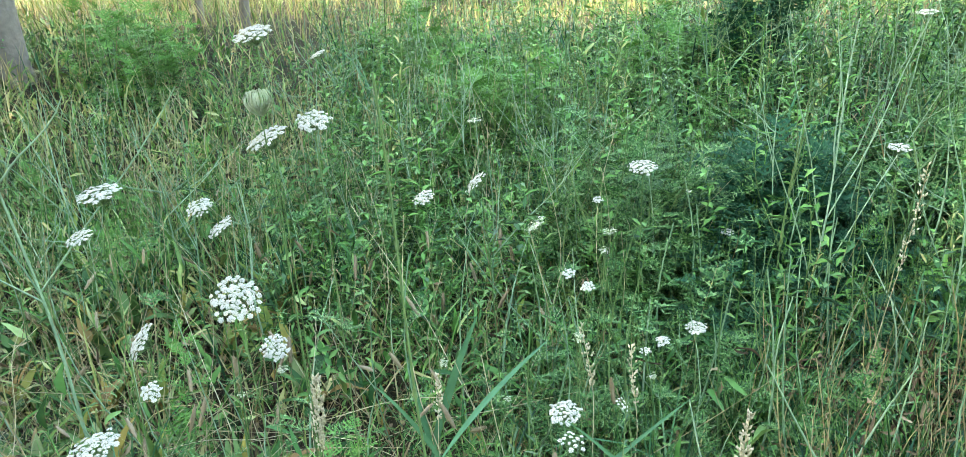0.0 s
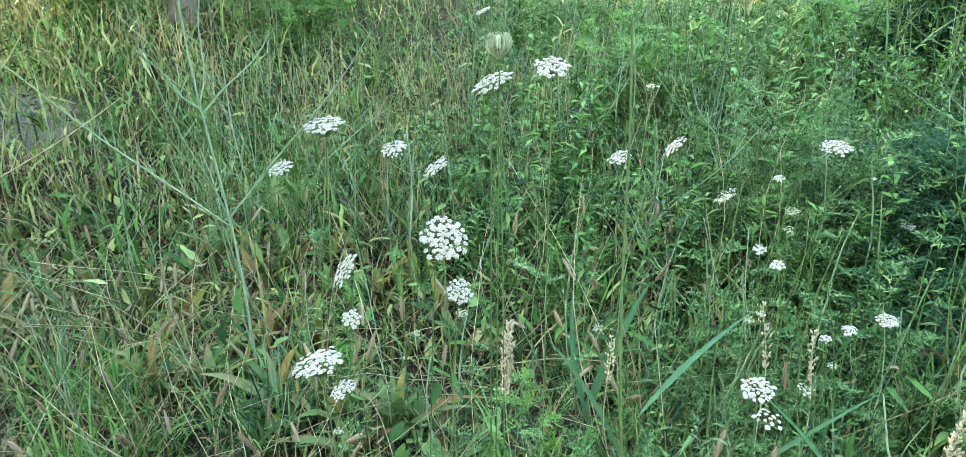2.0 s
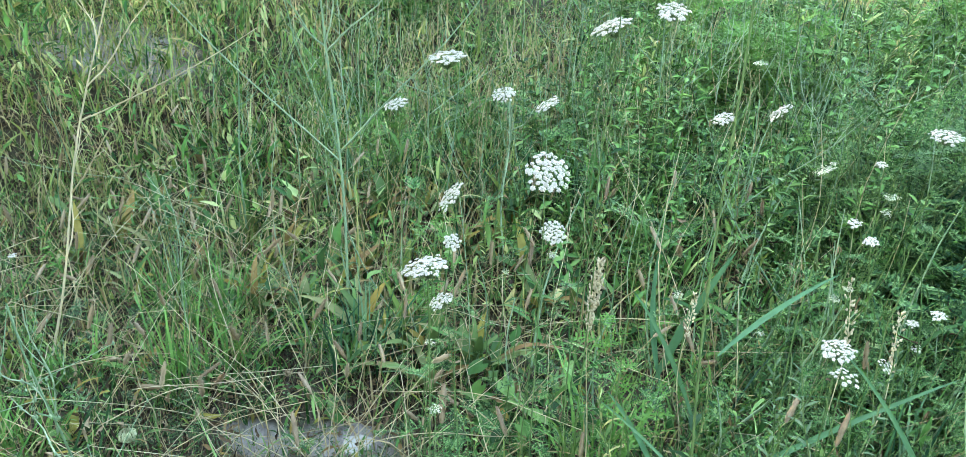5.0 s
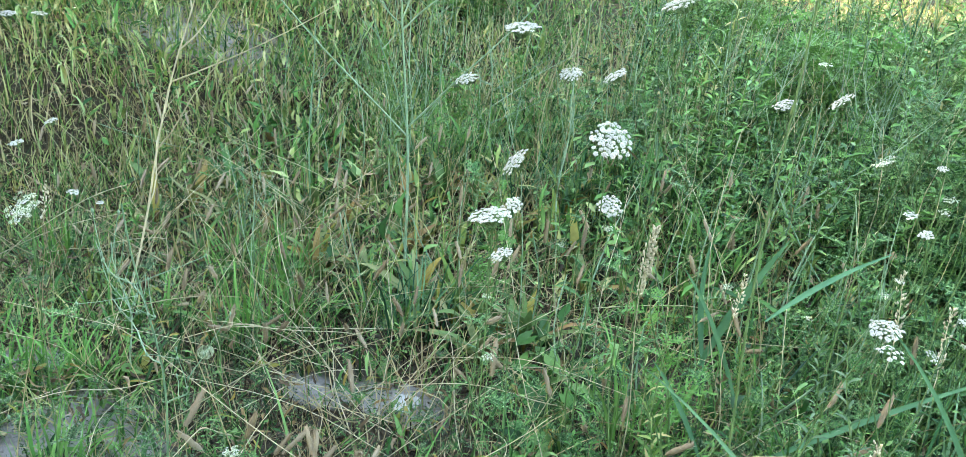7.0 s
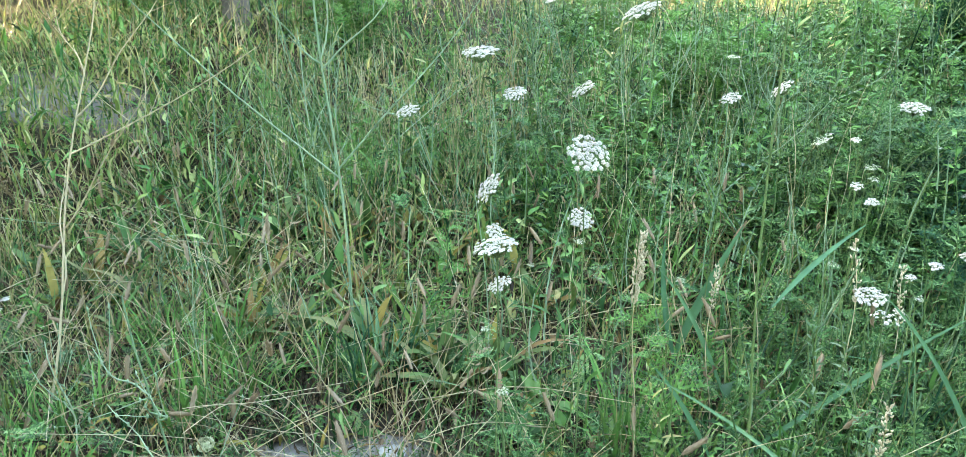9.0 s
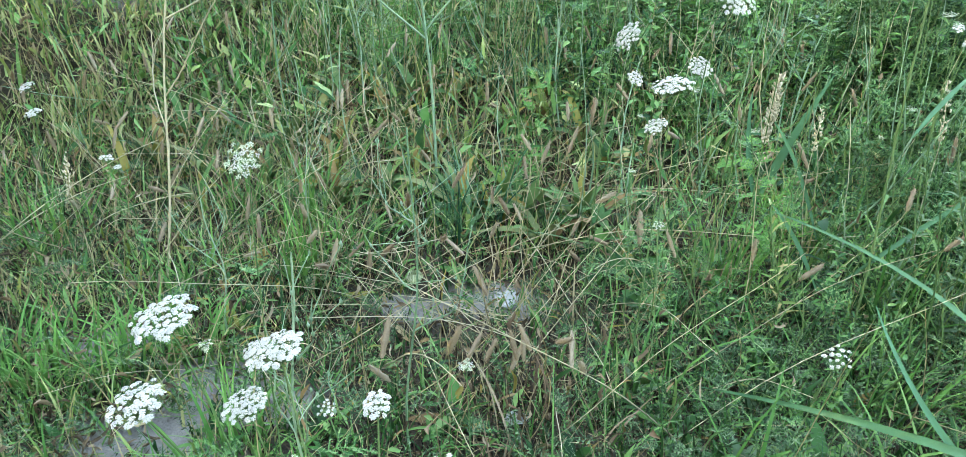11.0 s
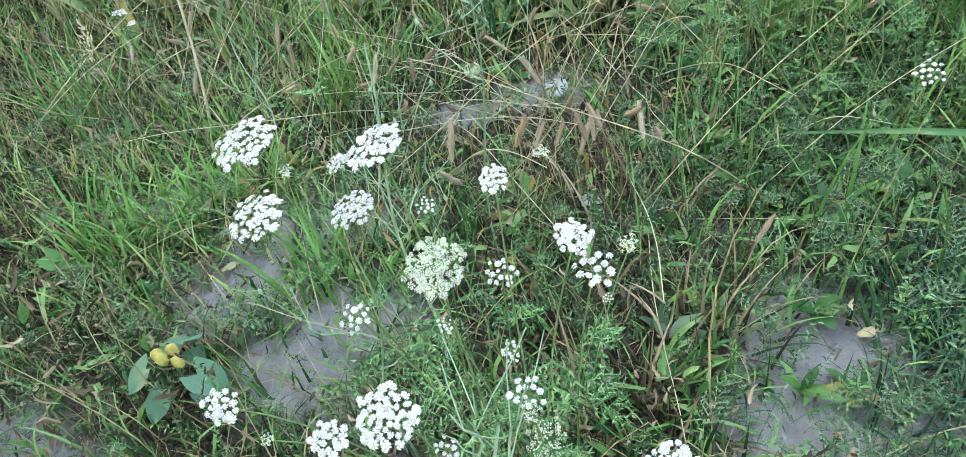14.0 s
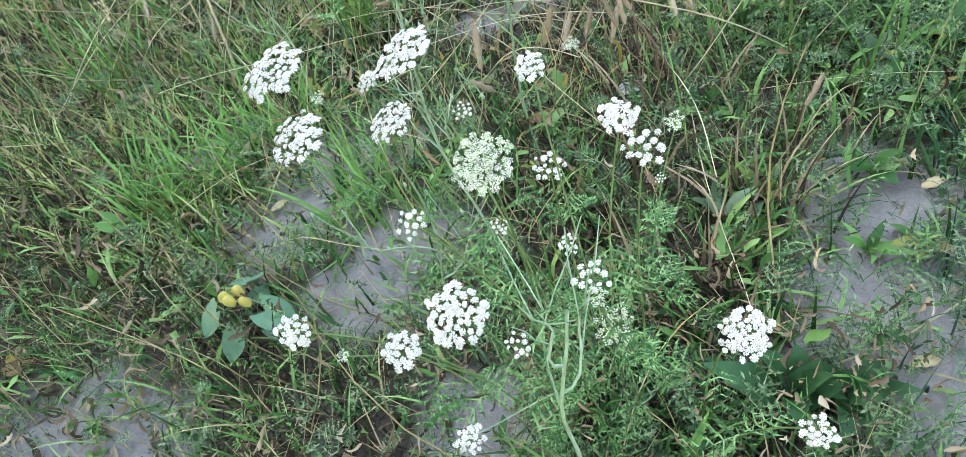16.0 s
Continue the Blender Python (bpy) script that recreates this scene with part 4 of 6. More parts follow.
def wild_carrot(x, y, z, nx, ny, nz, diam, style):
    r = random.Random(int(abs(x * 7919 + y * 104729) * 1000))
    head = Vector((x, y, z))
    nrm = Vector((nx, ny, nz)).normalized()
    # the foot stands near the head, drawn towards its clump
    cl = Vector((-0.42, 0.24, 0)) if y < 0.55 and x > -0.9 else Vector((x, y, 0))
    fx = x + (cl.x - x) * 0.45 + r.uniform(-0.05, 0.05)
    fy = y + (cl.y - y) * 0.45 + r.uniform(-0.05, 0.05)
    foot = Vector((fx, fy, float(height(fx, fy)) - 0.01))
    ob = thing("wild_carrot", foot, LABELS[style], "wild carrot", "wild carrots in the meadow")
    R = diam / 2
    depth = R * (0.55 if style != "dense" else 0.8)
    hub = head - nrm * depth
    a, c = np.zeros(3), np.array(hub - foot)
    s = np.linspace(0, 1, 9)[:, None]
    ctrl = np.array([c[0] * 0.25 - nrm.x * 0.02, c[1] * 0.25 - nrm.y * 0.02, c[2] * 0.65])
    path = (1 - s) ** 2 * a + 2 * s * (1 - s) * ctrl + s * s * c
    h = Heap()
    thick = 0.0008 + 0.010 * R
    stalk(h, path, thick * 1.6, thick, 5)
    part("stem", h.mesh("stem", STEM, True), ob)
    # leaves up the stem
    for k in range(3 if c[2] > 0.3 else 2):
        lh = Heap()
        sp = path[1 + 2 * k]
        fv, ft = FRONDS[r.randrange(len(FRONDS))]
        az = r.uniform(0, 6.28)
        sc = r.uniform(0.5, 0.9)
        m = np.array([[math.cos(az), -math.sin(az), 0], [math.sin(az), math.cos(az), 0], [0, 0, 1]])
        lh.add((fv * sc) @ m.T + sp, None, ft)
        part("stem_leaf", lh.mesh("stem_leaf", FROND), ob, "feathery green leaf")
    m = Matrix.Translation(hub - foot) @ frame_of(nrm) @ Matrix.Rotation(r.uniform(0, 6.28), 4, "Z")
    if style == "nest":
        part("flower_head", nest_mesh(R), ob, "closed ribbed seed head", m)
        return
    count = {"open": int(26 + 680 * R + r.randrange(6)), "dense": 84, "sparse": int(11 + 160 * R), "young": int(20 + 200 * R), "bud": 12}[style]
    if diam < 0.03:
        count = min(count, 14)
    if style == "open" and diam < 0.05:
        count = min(count, 20)
    pts = []
    for i in range(count):
        q = math.sqrt((i + 0.6) / count)
        az = i * 2.39996 + r.uniform(-0.12, 0.12)
        rad = R * min(1.06, q * r.uniform(0.9, 1.1)) * (0.93 if style != "sparse" else 1.0)
        lift = depth + R * (0.17 * (1 - q * q) + r.uniform(-0.07, 0.05)) + (0.25 * R * q * q if style in ("young", "bud", "dense") else 0)
        pts.append((rad * math.cos(az), rad * math.sin(az), lift, q, az))
    rays = Heap()
    for px, py, pz, q, az in pts:
        s = np.linspace(0, 1, 4)[:, None]
        pth = np.array([[px * t ** 0.8, py * t ** 0.8, (pz - 0.001) * t] for t in (0.0, 0.35, 0.7, 1.0)])
        stalk(rays, pth, 0.0006, 0.0004, 3)
    for k in range(9):
        az = k * 0.698 + r.uniform(-0.2, 0.2)
        v, q = strips(np.zeros((1, 3)), np.array([az]), np.array([1.5]), np.array([R * 0.6]), np.array([0.0016]), np.array([0.8]), 3)
        rays.add(v, q)
    fh = part("flower_head", rays.mesh("flower_head", STEM), ob, "green rays and bracts carrying the umbellets", m)
    kinds = {"open": WHITE_U, "dense": DENSE_U, "sparse": WHITE_U, "young": YOUNG_U, "bud": YOUNG_U}[style]
    us = R * {"open": 0.92, "dense": 1.10, "sparse": 0.68, "young": 0.9, "bud": 0.95}[style] / math.sqrt(count)
    for px, py, pz, q, az in pts:
        u = new("umbellet", kinds[r.randrange(len(kinds))])
        u.parent = fh
        sc = us * r.uniform(0.72, 1.22)
        lean = Matrix.Rotation(0.35 * q * r.uniform(0.6, 1.3), 4, Vector((-math.sin(az), math.cos(az), 0)))
        u.matrix_basis = Matrix.Translation((px, py, pz)) @ lean @ Matrix.Rotation(r.uniform(0, 6), 4, "Z") @ Matrix.Diagonal((sc * r.uniform(0.8, 1.2), sc * r.uniform(0.8, 1.2), sc * r.uniform(0.7, 1.4), 1))


# head x, y, z; the way it faces; its width; its state
UMBELS = [
    (-0.169, 1.469, 0.804, 0.37, -0.49, 0.79, 0.094, "open"),
    (-0.386, 1.453, 0.700, -0.55, -0.51, 0.67, 0.078, "open"),
    (-0.232, 1.654, 0.586, 0.30, -0.48, 0.83, 0.064, "open"),
    (-0.351, 1.415, 0.620, 0.39, -0.43, 0.82, 0.041, "open"),
    (-0.239, 1.163, 0.701, -0.17, -0.10, 0.98, 0.083, "open"),
    (-0.271, 1.262, 0.575, -0.32, -0.32, 0.89, 0.053, "open"),
    (-0.478, 1.816, 0.837, 0.00, -0.41, 0.91, 0.064, "open"),
    (-0.199, 1.502, 0.926, -0.44, -0.34, 0.83, 0.053, "open"),
    (-0.420, 1.477, 0.989, -0.07, -0.12, 0.99, 0.083, "open"),
    (-0.745, 1.724, 0.782, -0.12, -0.36, 0.92, 0.066, "open"),
    (0.033, 1.467, 1.133, 0.16, -0.38, 0.91, 0.056, "open"),
    (-0.101, 1.546, 1.083, -0.33, -0.23, 0.91, 0.081, "open"),
    (0.050, 1.881, 0.863, -0.20, -0.38, 0.90, 0.051, "open"),
    (0.158, 1.925, 0.888, -0.64, -0.18, 0.75, 0.060, "open"),
    (0.490, 2.455, 0.771, -0.03, -0.21, 0.98, 0.086, "open"),
    (0.356, 1.960, 0.665, 0.01, -0.26, 0.97, 0.033, "open"),
    (0.398, 1.988, 0.622, -0.12, -0.35, 0.93, 0.034, "open"),
    (0.649, 2.086, 0.483, -0.04, -0.17, 0.98, 0.054, "open"),
    (0.531, 2.088, 0.403, -0.02, -0.26, 0.97, 0.028, "open"),
    (0.573, 2.043, 0.463, -0.03, -0.21, 0.98, 0.036, "open"),
    (0.403, 1.611, 0.539, 0.01, -0.26, 0.97, 0.065, "open"),
    (0.427, 1.536, 0.532, 0.08, -0.10, 0.99, 0.050, "sparse"),
    (0.267, 2.041, 0.744, -0.49, -0.18, 0.85, 0.055, "young"),
    (0.764, 2.957, 0.390, -0.05, -0.17, 0.98, 0.047, "open"),
    (0.409, 2.223, 0.611, -0.01, -0.14, 0.99, 0.031, "bud"),
    (0.624, 2.826, 0.579, -0.02, -0.14, 0.99, 0.021, "bud"),
    (0.351, 2.171, 0.368, 0.01, -0.26, 0.97, 0.029, "young"),
    (0.553, 2.017, 0.376, -0.02, -0.26, 0.97, 0.026, "bud"),
    (-0.070, 2.255, 0.193, 0.06, -0.25, 0.97, 0.037, "bud"),
    (-0.237, 1.674, 0.517, 0.12, -0.23, 0.97, 0.027, "young"),
    (-0.373, 1.698, 0.417, 0.13, -0.23, 0.97, 0.019, "bud"),
    (-0.131, 1.596, 1.251, -0.09, -0.26, 0.96, 0.076, "open"),
    (-0.057, 1.465, 1.171, -0.04, -0.03, 1.00, 0.046, "nest"),
    (1.168, 2.617, 0.800, 0.01, -0.11, 0.99, 0.061, "open"),
    (1.581, 4.093, 1.000, -0.08, -0.12, 0.99, 0.090, "open"),
    (-0.947, 3.382, 0.948, -0.30, -0.25, 0.92, 0.075, "open"),
    (-0.794, 0.598, 0.695, 0.21, -0.62, 0.76, 0.060, "young"),
    (-0.620, 0.800, 0.400, -0.03, -0.02, 1.00, 0.030, "nest"),
    (-0.721, 0.321, 0.616, -0.07, -0.17, 0.98, 0.085, "open"),
    (-0.559, 0.131, 0.700, -0.10, -0.18, 0.98, 0.056, "open"),
    (-0.505, 0.263, 0.678, -0.24, -0.12, 0.96, 0.066, "open"),
    (-0.550, 0.251, 0.594, -0.13, -0.18, 0.97, 0.053, "open"),
    (-0.374, 0.242, 0.666, 0.15, -0.31, 0.94, 0.031, "open"),
    (-0.393, 0.127, 0.664, 0.10, -0.40, 0.91, 0.057, "dense"),
    (-0.401, 0.007, 0.621, 0.19, -0.42, 0.89, 0.055, "open"),
    (-0.542, 0.057, 0.437, 0.29, -0.36, 0.89, 0.044, "open"),
    (-0.670, 0.058, 0.461, 0.35, -0.41, 0.84, 0.043, "open"),
    (-0.307, 0.257, 0.582, 0.01, -0.36, 0.93, 0.041, "open"),
    (-0.408, 0.285, 0.472, 0.05, -0.32, 0.94, 0.038, "sparse"),
    (-0.315, 0.089, 0.555, 0.18, -0.40, 0.90, 0.032, "sparse"),
    (-0.187, 0.092, 0.457, 0.01, -0.41, 0.91, 0.052, "open"),
    (-0.335, 0.160, 0.330, 0.19, -0.46, 0.87, 0.051, "young"),
    (-0.446, 0.070, 0.658, 0.13, -0.51, 0.85, 0.028, "sparse"),
    (-0.290, 0.264, 0.527, 0.05, -0.37, 0.93, 0.044, "sparse"),
    (-0.785, 0.432, 0.463, 0.23, -0.26, 0.94, 0.023, "bud"),
    (-0.530, 0.367, 0.490, 0.22, -0.34, 0.91, 0.025, "sparse"),
    (-0.501, 0.763, 0.245, 0.04, -0.17, 0.98, 0.031, "bud"),
    (-0.285, 0.435, 0.380, -0.18, -0.19, 0.97, 0.029, "young"),
    (-0.231, 1.190, 0.378, -0.02, -0.18, 0.98, 0.026, "bud"),
    (0.141, 0.967, 0.306, -0.09, -0.30, 0.95, 0.051, "sparse"),
    (-0.674, 0.413, 0.507, -0.20, -0.32, 0.93, 0.034, "open"),
    (-0.456, 0.213, 0.456, 0.12, -0.38, 0.92, 0.021, "sparse"),
    (-0.390, 0.228, 0.397, 0.11, -0.41, 0.91, 0.026, "sparse"),
    (-0.321, 0.100, 0.500, 0.08, -0.35, 0.93, 0.021, "young"),
    (-0.409, 0.072, 0.442, 0.21, -0.36, 0.91, 0.029, "sparse"),
    (-0.577, 0.021, 0.490, 0.24, -0.28, 0.93, 0.014, "young"),
    (-0.288, 0.310, 0.420, -0.03, -0.37, 0.93, 0.013, "sparse"),
    (-0.434, -0.036, 0.450, 0.34, -0.28, 0.90, 0.030, "open"),
    (-0.121, 0.047, 0.350, -0.04, -0.43, 0.90, 0.036, "open"),
    (-1.625, 1.038, 0.360, 0.11, 0.04, 0.99, 0.036, "open"),
    (-2.031, 1.178, 0.450, -0.14, -0.34, 0.93, 0.046, "open"),
    (-1.719, 0.950, 0.503, -0.12, -0.17, 0.98, 0.042, "open"),
    (-1.754, 1.171, 0.250, 0.04, -0.09, 1.00, 0.025, "open"),
    (-3.765, 1.780, 0.500, 0.04, -0.10, 0.99, 0.094, "open"),
    (-3.713, 1.915, 0.500, 0.10, 0.06, 0.99, 0.077, "open"),
    (0.361, 2.507, 0.650, -0.07, -0.18, 0.98, 0.035, "open"),
    (0.410, 2.382, 0.600, -0.15, -0.11, 0.98, 0.043, "young"),
    (0.380, 1.970, 0.500, 0.09, -0.17, 0.98, 0.025, "young"),
    (0.237, 1.824, 0.400, 0.10, -0.16, 0.98, 0.019, "young"),
    (0.494, 1.856, 0.400, 0.43, -0.16, 0.89, 0.035, "sparse"),
    (-0.313, 1.285, 0.450, 0.14, -0.08, 0.99, 0.019, "bud"),
    (-0.039, 2.625, 0.850, -0.06, -0.10, 0.99, 0.050, "bud"),
]
for row in UMBELS:
    wild_carrot(*row)


# ---- bristle grass spikes ----
def spike_mesh(L, R, r):
    """A dense tapering seed spike with rough grains and short bristles, along +z."""
    h = Heap()
    nz, na = 9, 7
    ring = []
    for i in range(nz + 1):
        s = i / nz
        rad = R * (math.sin(math.pi * min(0.97, 0.1 + 0.87 * s)) ** 0.45) * r.uniform(0.85, 1.1)
        for k in range(na):
            a = 2 * math.pi * (k + 0.5 * (i % 2)) / na
            j = rad * r.uniform(0.75, 1.2)
            ring.append((j * math.cos(a), j * math.sin(a), L * s))
    q = [(i * na + k, i * na + (k + 1) % na, (i + 1) * na + (k + 1) % na, (i + 1) * na + k) for i in range(nz) for k in range(na)]
    h.add(ring, q)
    vs, ts = [], []
    for k in range(80):
        s, a = r.random(), r.uniform(0, 6.28)
        o = np.array([math.cos(a), math.sin(a), 0])
        p = o * R * 0.8 + np.array([0, 0, L * s])
        side = np.array([-o[1], o[0], 0]) * 0.0007
        j = len(vs)
        vs += [p - side, p + side, p + o * R * 0.9 + np.array([0, 0, R * 1.3])]
        ts.append((j, j + 1, j + 2))
    h.add(vs, None, ts)
    return h.mesh("seed_head", SPIKE)


SPIKES = [spike_mesh(rc.uniform(0.050, 0.085), rc.uniform(0.0056, 0.0074), rc) for _ in range(6)]


def spike_plant(x, y, z, r):
    """A stalk from the ground to a seed spike whose middle is at x, y, z."""
    dx, dy = r.gauss(0, 0.10), r.gauss(0, 0.10)
    gx, gy = x + dx, y + dy
    foot = Vector((gx, gy, float(height(gx, gy)) - 0.005))
    ob = thing("bristle_grass", foot, "tan bristle grass spike on a thin dry stalk", "grass spike", "bristle grass spikes")
    top = np.array([x - gx, y - gy, max(0.06, z - foot.z - 0.02)])
    p = arc((0, 0, 0), top, 6, 0.01, 0.02, r)
    h = Heap()
    stalk(h, p, 0.0012, 0.0008, 3)
    part("stalk", h.mesh("stalk", STRAW if r.random() < 0.6 else STEM), ob)
    d = Vector(p[-1] - p[-2]).normalized()
    d = (d + Vector((r.gauss(0, 0.2), r.gauss(0, 0.2), 0))).normalized()
    part("seed_head", SPIKES[r.randrange(6)], ob, "rough brown seed spike", Matrix.Translation(p[-1]) @ frame_of(d) @ Matrix.Scale(r.uniform(0.8, 1.15), 4))


rs = random.Random(21)
SPIKE_AT = [(-1.12, 1.71, .3), (-1.17, 1.61, .28), (-2.44, 1.43, .35), (-2.2, 2.25, .35), (-.56, 1.94, .3), (-.6, 1.8, .35), (-.67, 1.66, .3),
            (-.35, 1.78, .3), (-.4, 2.4, .4), (-.29, 2.8, .35), (-.47, 2.04, .35), (.34, 1.77, .25), (-.71, .83, .1), (-.58, .94, .1)]
SPIKE_AT2 = [(-.72, 1.47, .1), (-.83, 1.37, .12), (-.66, 1.56, .12), (-.43, .90, .19), (-.45, .92, .17), (-.34, .95, .16), (-.30, .90, .2), (-.41, .88, .24), (-.47, .93, .12), (-.38, .97, .2), (-.50, .86, .2),
             (-.7, .79, .2), (-.58, .85, .2), (-.11, .7, .15), (-1.04, 1.05, .25), (-1.25, 1.09, .25), (-.59, 1.79, .25), (-.93, 1.98, .3)]
for p in SPIKE_AT + SPIKE_AT2:
    spike_plant(*p, rs)
n = 0
while n < 110:
    x, y = rs.uniform(-2.8, 0.7), rs.uniform(1.05, 2.9)
    if rs.random() < 0.25 + 0.75 * float(dry_zone(x, y)):
        spike_plant(x, y, float(height(x, y)) + rs.uniform(0.18, 0.42), rs)
        n += 1


# ---- reed with broad leaves ----
def blade_mesh(name, pts, width, material, segs=14, vee=0.25):
    """A broad grass leaf along a smooth line through pts, folded along its middle."""
    pts = [np.array(p, float) for p in pts]
    t = np.linspace(0, 1, segs + 1)[:, None]
    if len(pts) == 3:
        mid = pts[1] * 2 - (pts[0] + pts[2]) / 2
        c = (1 - t) ** 2 * pts[0] + 2 * t * (1 - t) * mid + t * t * pts[2]
    else:
        c = pts[0] + (pts[1] - pts[0]) * t
        c[:, 2] += 0.02 * np.sin(t[:, 0] * np.pi)
    d = np.gradient(c, axis=0)
    d /= np.linalg.norm(d, axis=1, keepdims=True)
    side = np.cross(d, [0.25, -0.8, 0.55])
    side /= np.linalg.norm(side, axis=1, keepdims=True)
    up = np.cross(side, d)
    w = (width / 2 * np.minimum(1, (t[:, 0] + 0.05) * 2.2) ** 0.7 * (1.01 - t[:, 0]) ** 0.55)[:, None]
    wv = 0.06 * w * np.sin(t * 17)
    rows = [c - side * w + up * w * vee + up * wv, c - side * w * 0.12, c + side * w * 0.12, c + side * w + up * w * vee - up * wv]
    v = np.stack(rows, 1).reshape(-1, 3)
    q = [(i * 4 + j, i * 4 + j + 1, i * 4 + j + 5, i * 4 + j + 4) for i in range(segs) for j in range(3)]
    me = mesh_of(name, v, q, smooth=True)
    me.materials.append(material)
    return me


def reed(foot, top, leaves, label):
    """A culm from foot to top with broad leaves, each as points from its root to its tip and a width."""
    fx, fy = foot
    f = Vector((fx, fy, float(height(fx, fy)) - 0.01))
    ob = thing("reed", f, label, "reed", "reeds in the meadow")
    if top:
        h = Heap()
        p = arc((0, 0, 0), np.array(top) - np.array(f), 10, 0, 0.015, rs)
        stalk(h, p, 0.0032, 0.0018, 6)
        part("culm", h.mesh("culm", STEM, True), ob)
        for k in (3, 6, 8):
            nh = Heap()
            stalk(nh, np.array([p[k] - (p[k + 1] - p[k]) * 0.06, p[k] + (p[k + 1] - p[k]) * 0.06]), 0.0040, 0.0038, 6)
            part("node", nh.mesh("node", STEM), ob, "pale swollen joint of the culm")
    for pts, w in leaves:
        part("leaf", blade_mesh("leaf", [np.array(q) - np.array(f) for q in pts], w, REED), ob, "long broad blue-green leaf blade")


reed((0.24, 1.42), (0.17, 1.40, 1.22), [([(0.226, 1.405, 0.57), (0.29, 1.51, 0.635), (0.37, 1.64, 0.68)], 0.014)],
     "tall green reed culm with a broad slanting leaf")
reed((-0.03, 2.0), None, [([(-0.03, 2.0, 0.05), (0.03, 2.01, 0.27), (0.11, 2.04, 0.49)], 0.034),
                          ([(-0.02, 2.02, 0.03), (-0.08, 2.05, 0.22), (-0.10, 2.08, 0.40)], 0.024)],
     "clump of wide upright blue-green reed leaves")
reed((0.15, 1.80), None, [([(0.15, 1.80, 0.08), (0.05, 1.765, 0.31), (-0.05, 1.735, 0.46)], 0.016)], "narrow leaning reed leaf")
reed((0.16, 1.57), None, [([(0.155, 1.565, 0.06), (0.07, 1.55, 0.21), (-0.01, 1.535, 0.31)], 0.016)], "narrow leaning reed leaf")
reed((0.62, 0.93), None, [([(0.62, 0.93, 0.02), (0.36, 0.72, 0.36), (-0.085, 1.055, 0.085)], 0.023),
                          ([(0.63, 0.95, 0.02), (0.34, 0.82, 0.26), (0.172, 0.976, 0.425)], 0.018),
                          ([(0.60, 1.00, 0.02), (0.42, 1.24, 0.25), (-0.044, 1.52, 0.30)], 0.016)],
     "low reed with long arching blue-green leaves")
reed((0.19, 1.62), None, [([(0.19, 1.62, 0.03), (0.42, 1.76, 0.24), (0.64, 1.89, 0.41)], 0.018)], "long straight slanting reed leaf, tan at its foot")
reed((0.74, 1.67), None, [([(0.74, 1.67, 0.02), (0.59, 1.60, 0.35), (0.42, 1.53, 0.58)], 0.016)], "long straight leaning reed leaf")


# ---- dry oat-like panicles ----
def panicle(foot, tip, head, label, seed, grains=70):
    """A dry grass stalk with a narrow drooping head of pale grains along its last part."""
    r = random.Random(seed)
    fx, fy = foot
    f = Vector((fx, fy, float(height(fx, fy)) - 0.005))
    ob = thing("dry_panicle", f, label, "grass panicle", "dry panicles")
    p = arc((0, 0, 0), np.array(tip) - np.array(f), 12, 0.0, 0.02, r)
    h = Heap()
    stalk(h, p, 0.0016, 0.0009, 4)
    part("stalk", h.mesh("stalk", BLEACHED, True), ob)
    g = Heap()
    for k in range(grains):
        s = 1 - head * r.random() ** 0.9
        i = min(11, int(s * 12))
        c = p[i] + (p[i + 1] - p[i]) * (s * 12 - i)
        az, out = r.uniform(0, 6.28), r.uniform(0.001, 0.010) * (0.4 + (1 - abs(2 * (1 - s) / head - 1)))
        c = c + np.array([out * math.cos(az), out * math.sin(az), r.uniform(-0.004, 0.004)])
        L = r.uniform(0.008, 0.014)
        d = Vector((0.5 * math.cos(az), 0.5 * math.sin(az), 1)).normalized()
        v = np.array([(0, 0, 0), (0.0029, 0, L * .4), (0, 0.0029, L * .4), (-0.0029, 0, L * .4), (0, -0.0029, L * .4), (0, 0, L)])
        m = np.array(frame_of(d).to_3x3())
        g.add(v @ m.T + c, None, [(0, 2, 1), (0, 3, 2), (0, 4, 3), (0, 1, 4), (5, 1, 2), (5, 2, 3), (5, 3, 4), (5, 4, 1)])
    tagged(part("seed_head", g.mesh("seed_head", CREAM), ob, "pale cream grains"), kind="stuff")


panicle((-0.02, 1.47), (-0.045, 1.49, 0.64), 0.22, "pale cream dry grass panicle standing in green grass", 1, 230)
panicle((0.72, 1.62), (0.74, 1.66, 0.55), 0.30, "bleached drooping dry grass panicle", 2, 150)
panicle((0.80, 1.60), (0.86, 1.66, 0.45), 0.30, "bleached drooping dry grass panicle", 3, 110)
panicle((0.12, 1.75), (0.08, 1.80, 0.46), 0.20, "small straw-coloured grass panicle", 4, 40)
panicle((0.45, 1.95), (0.38, 2.0, 0.52), 0.30, "loose straw-coloured grass panicle", 5, 50)
panicle((0.52, 1.92), (0.50, 2.02, 0.46), 0.30, "loose straw-coloured grass panicle", 6, 50)
panicle((0.5, 1.45), (0.46, 1.47, 0.38), 0.25, "straw-coloured grass panicle beside a reed", 7, 50)
panicle((-1.72, 0.95), (-1.74, 1.02, 0.36), 0.25, "drooping pale dry grass panicle", 8, 40)
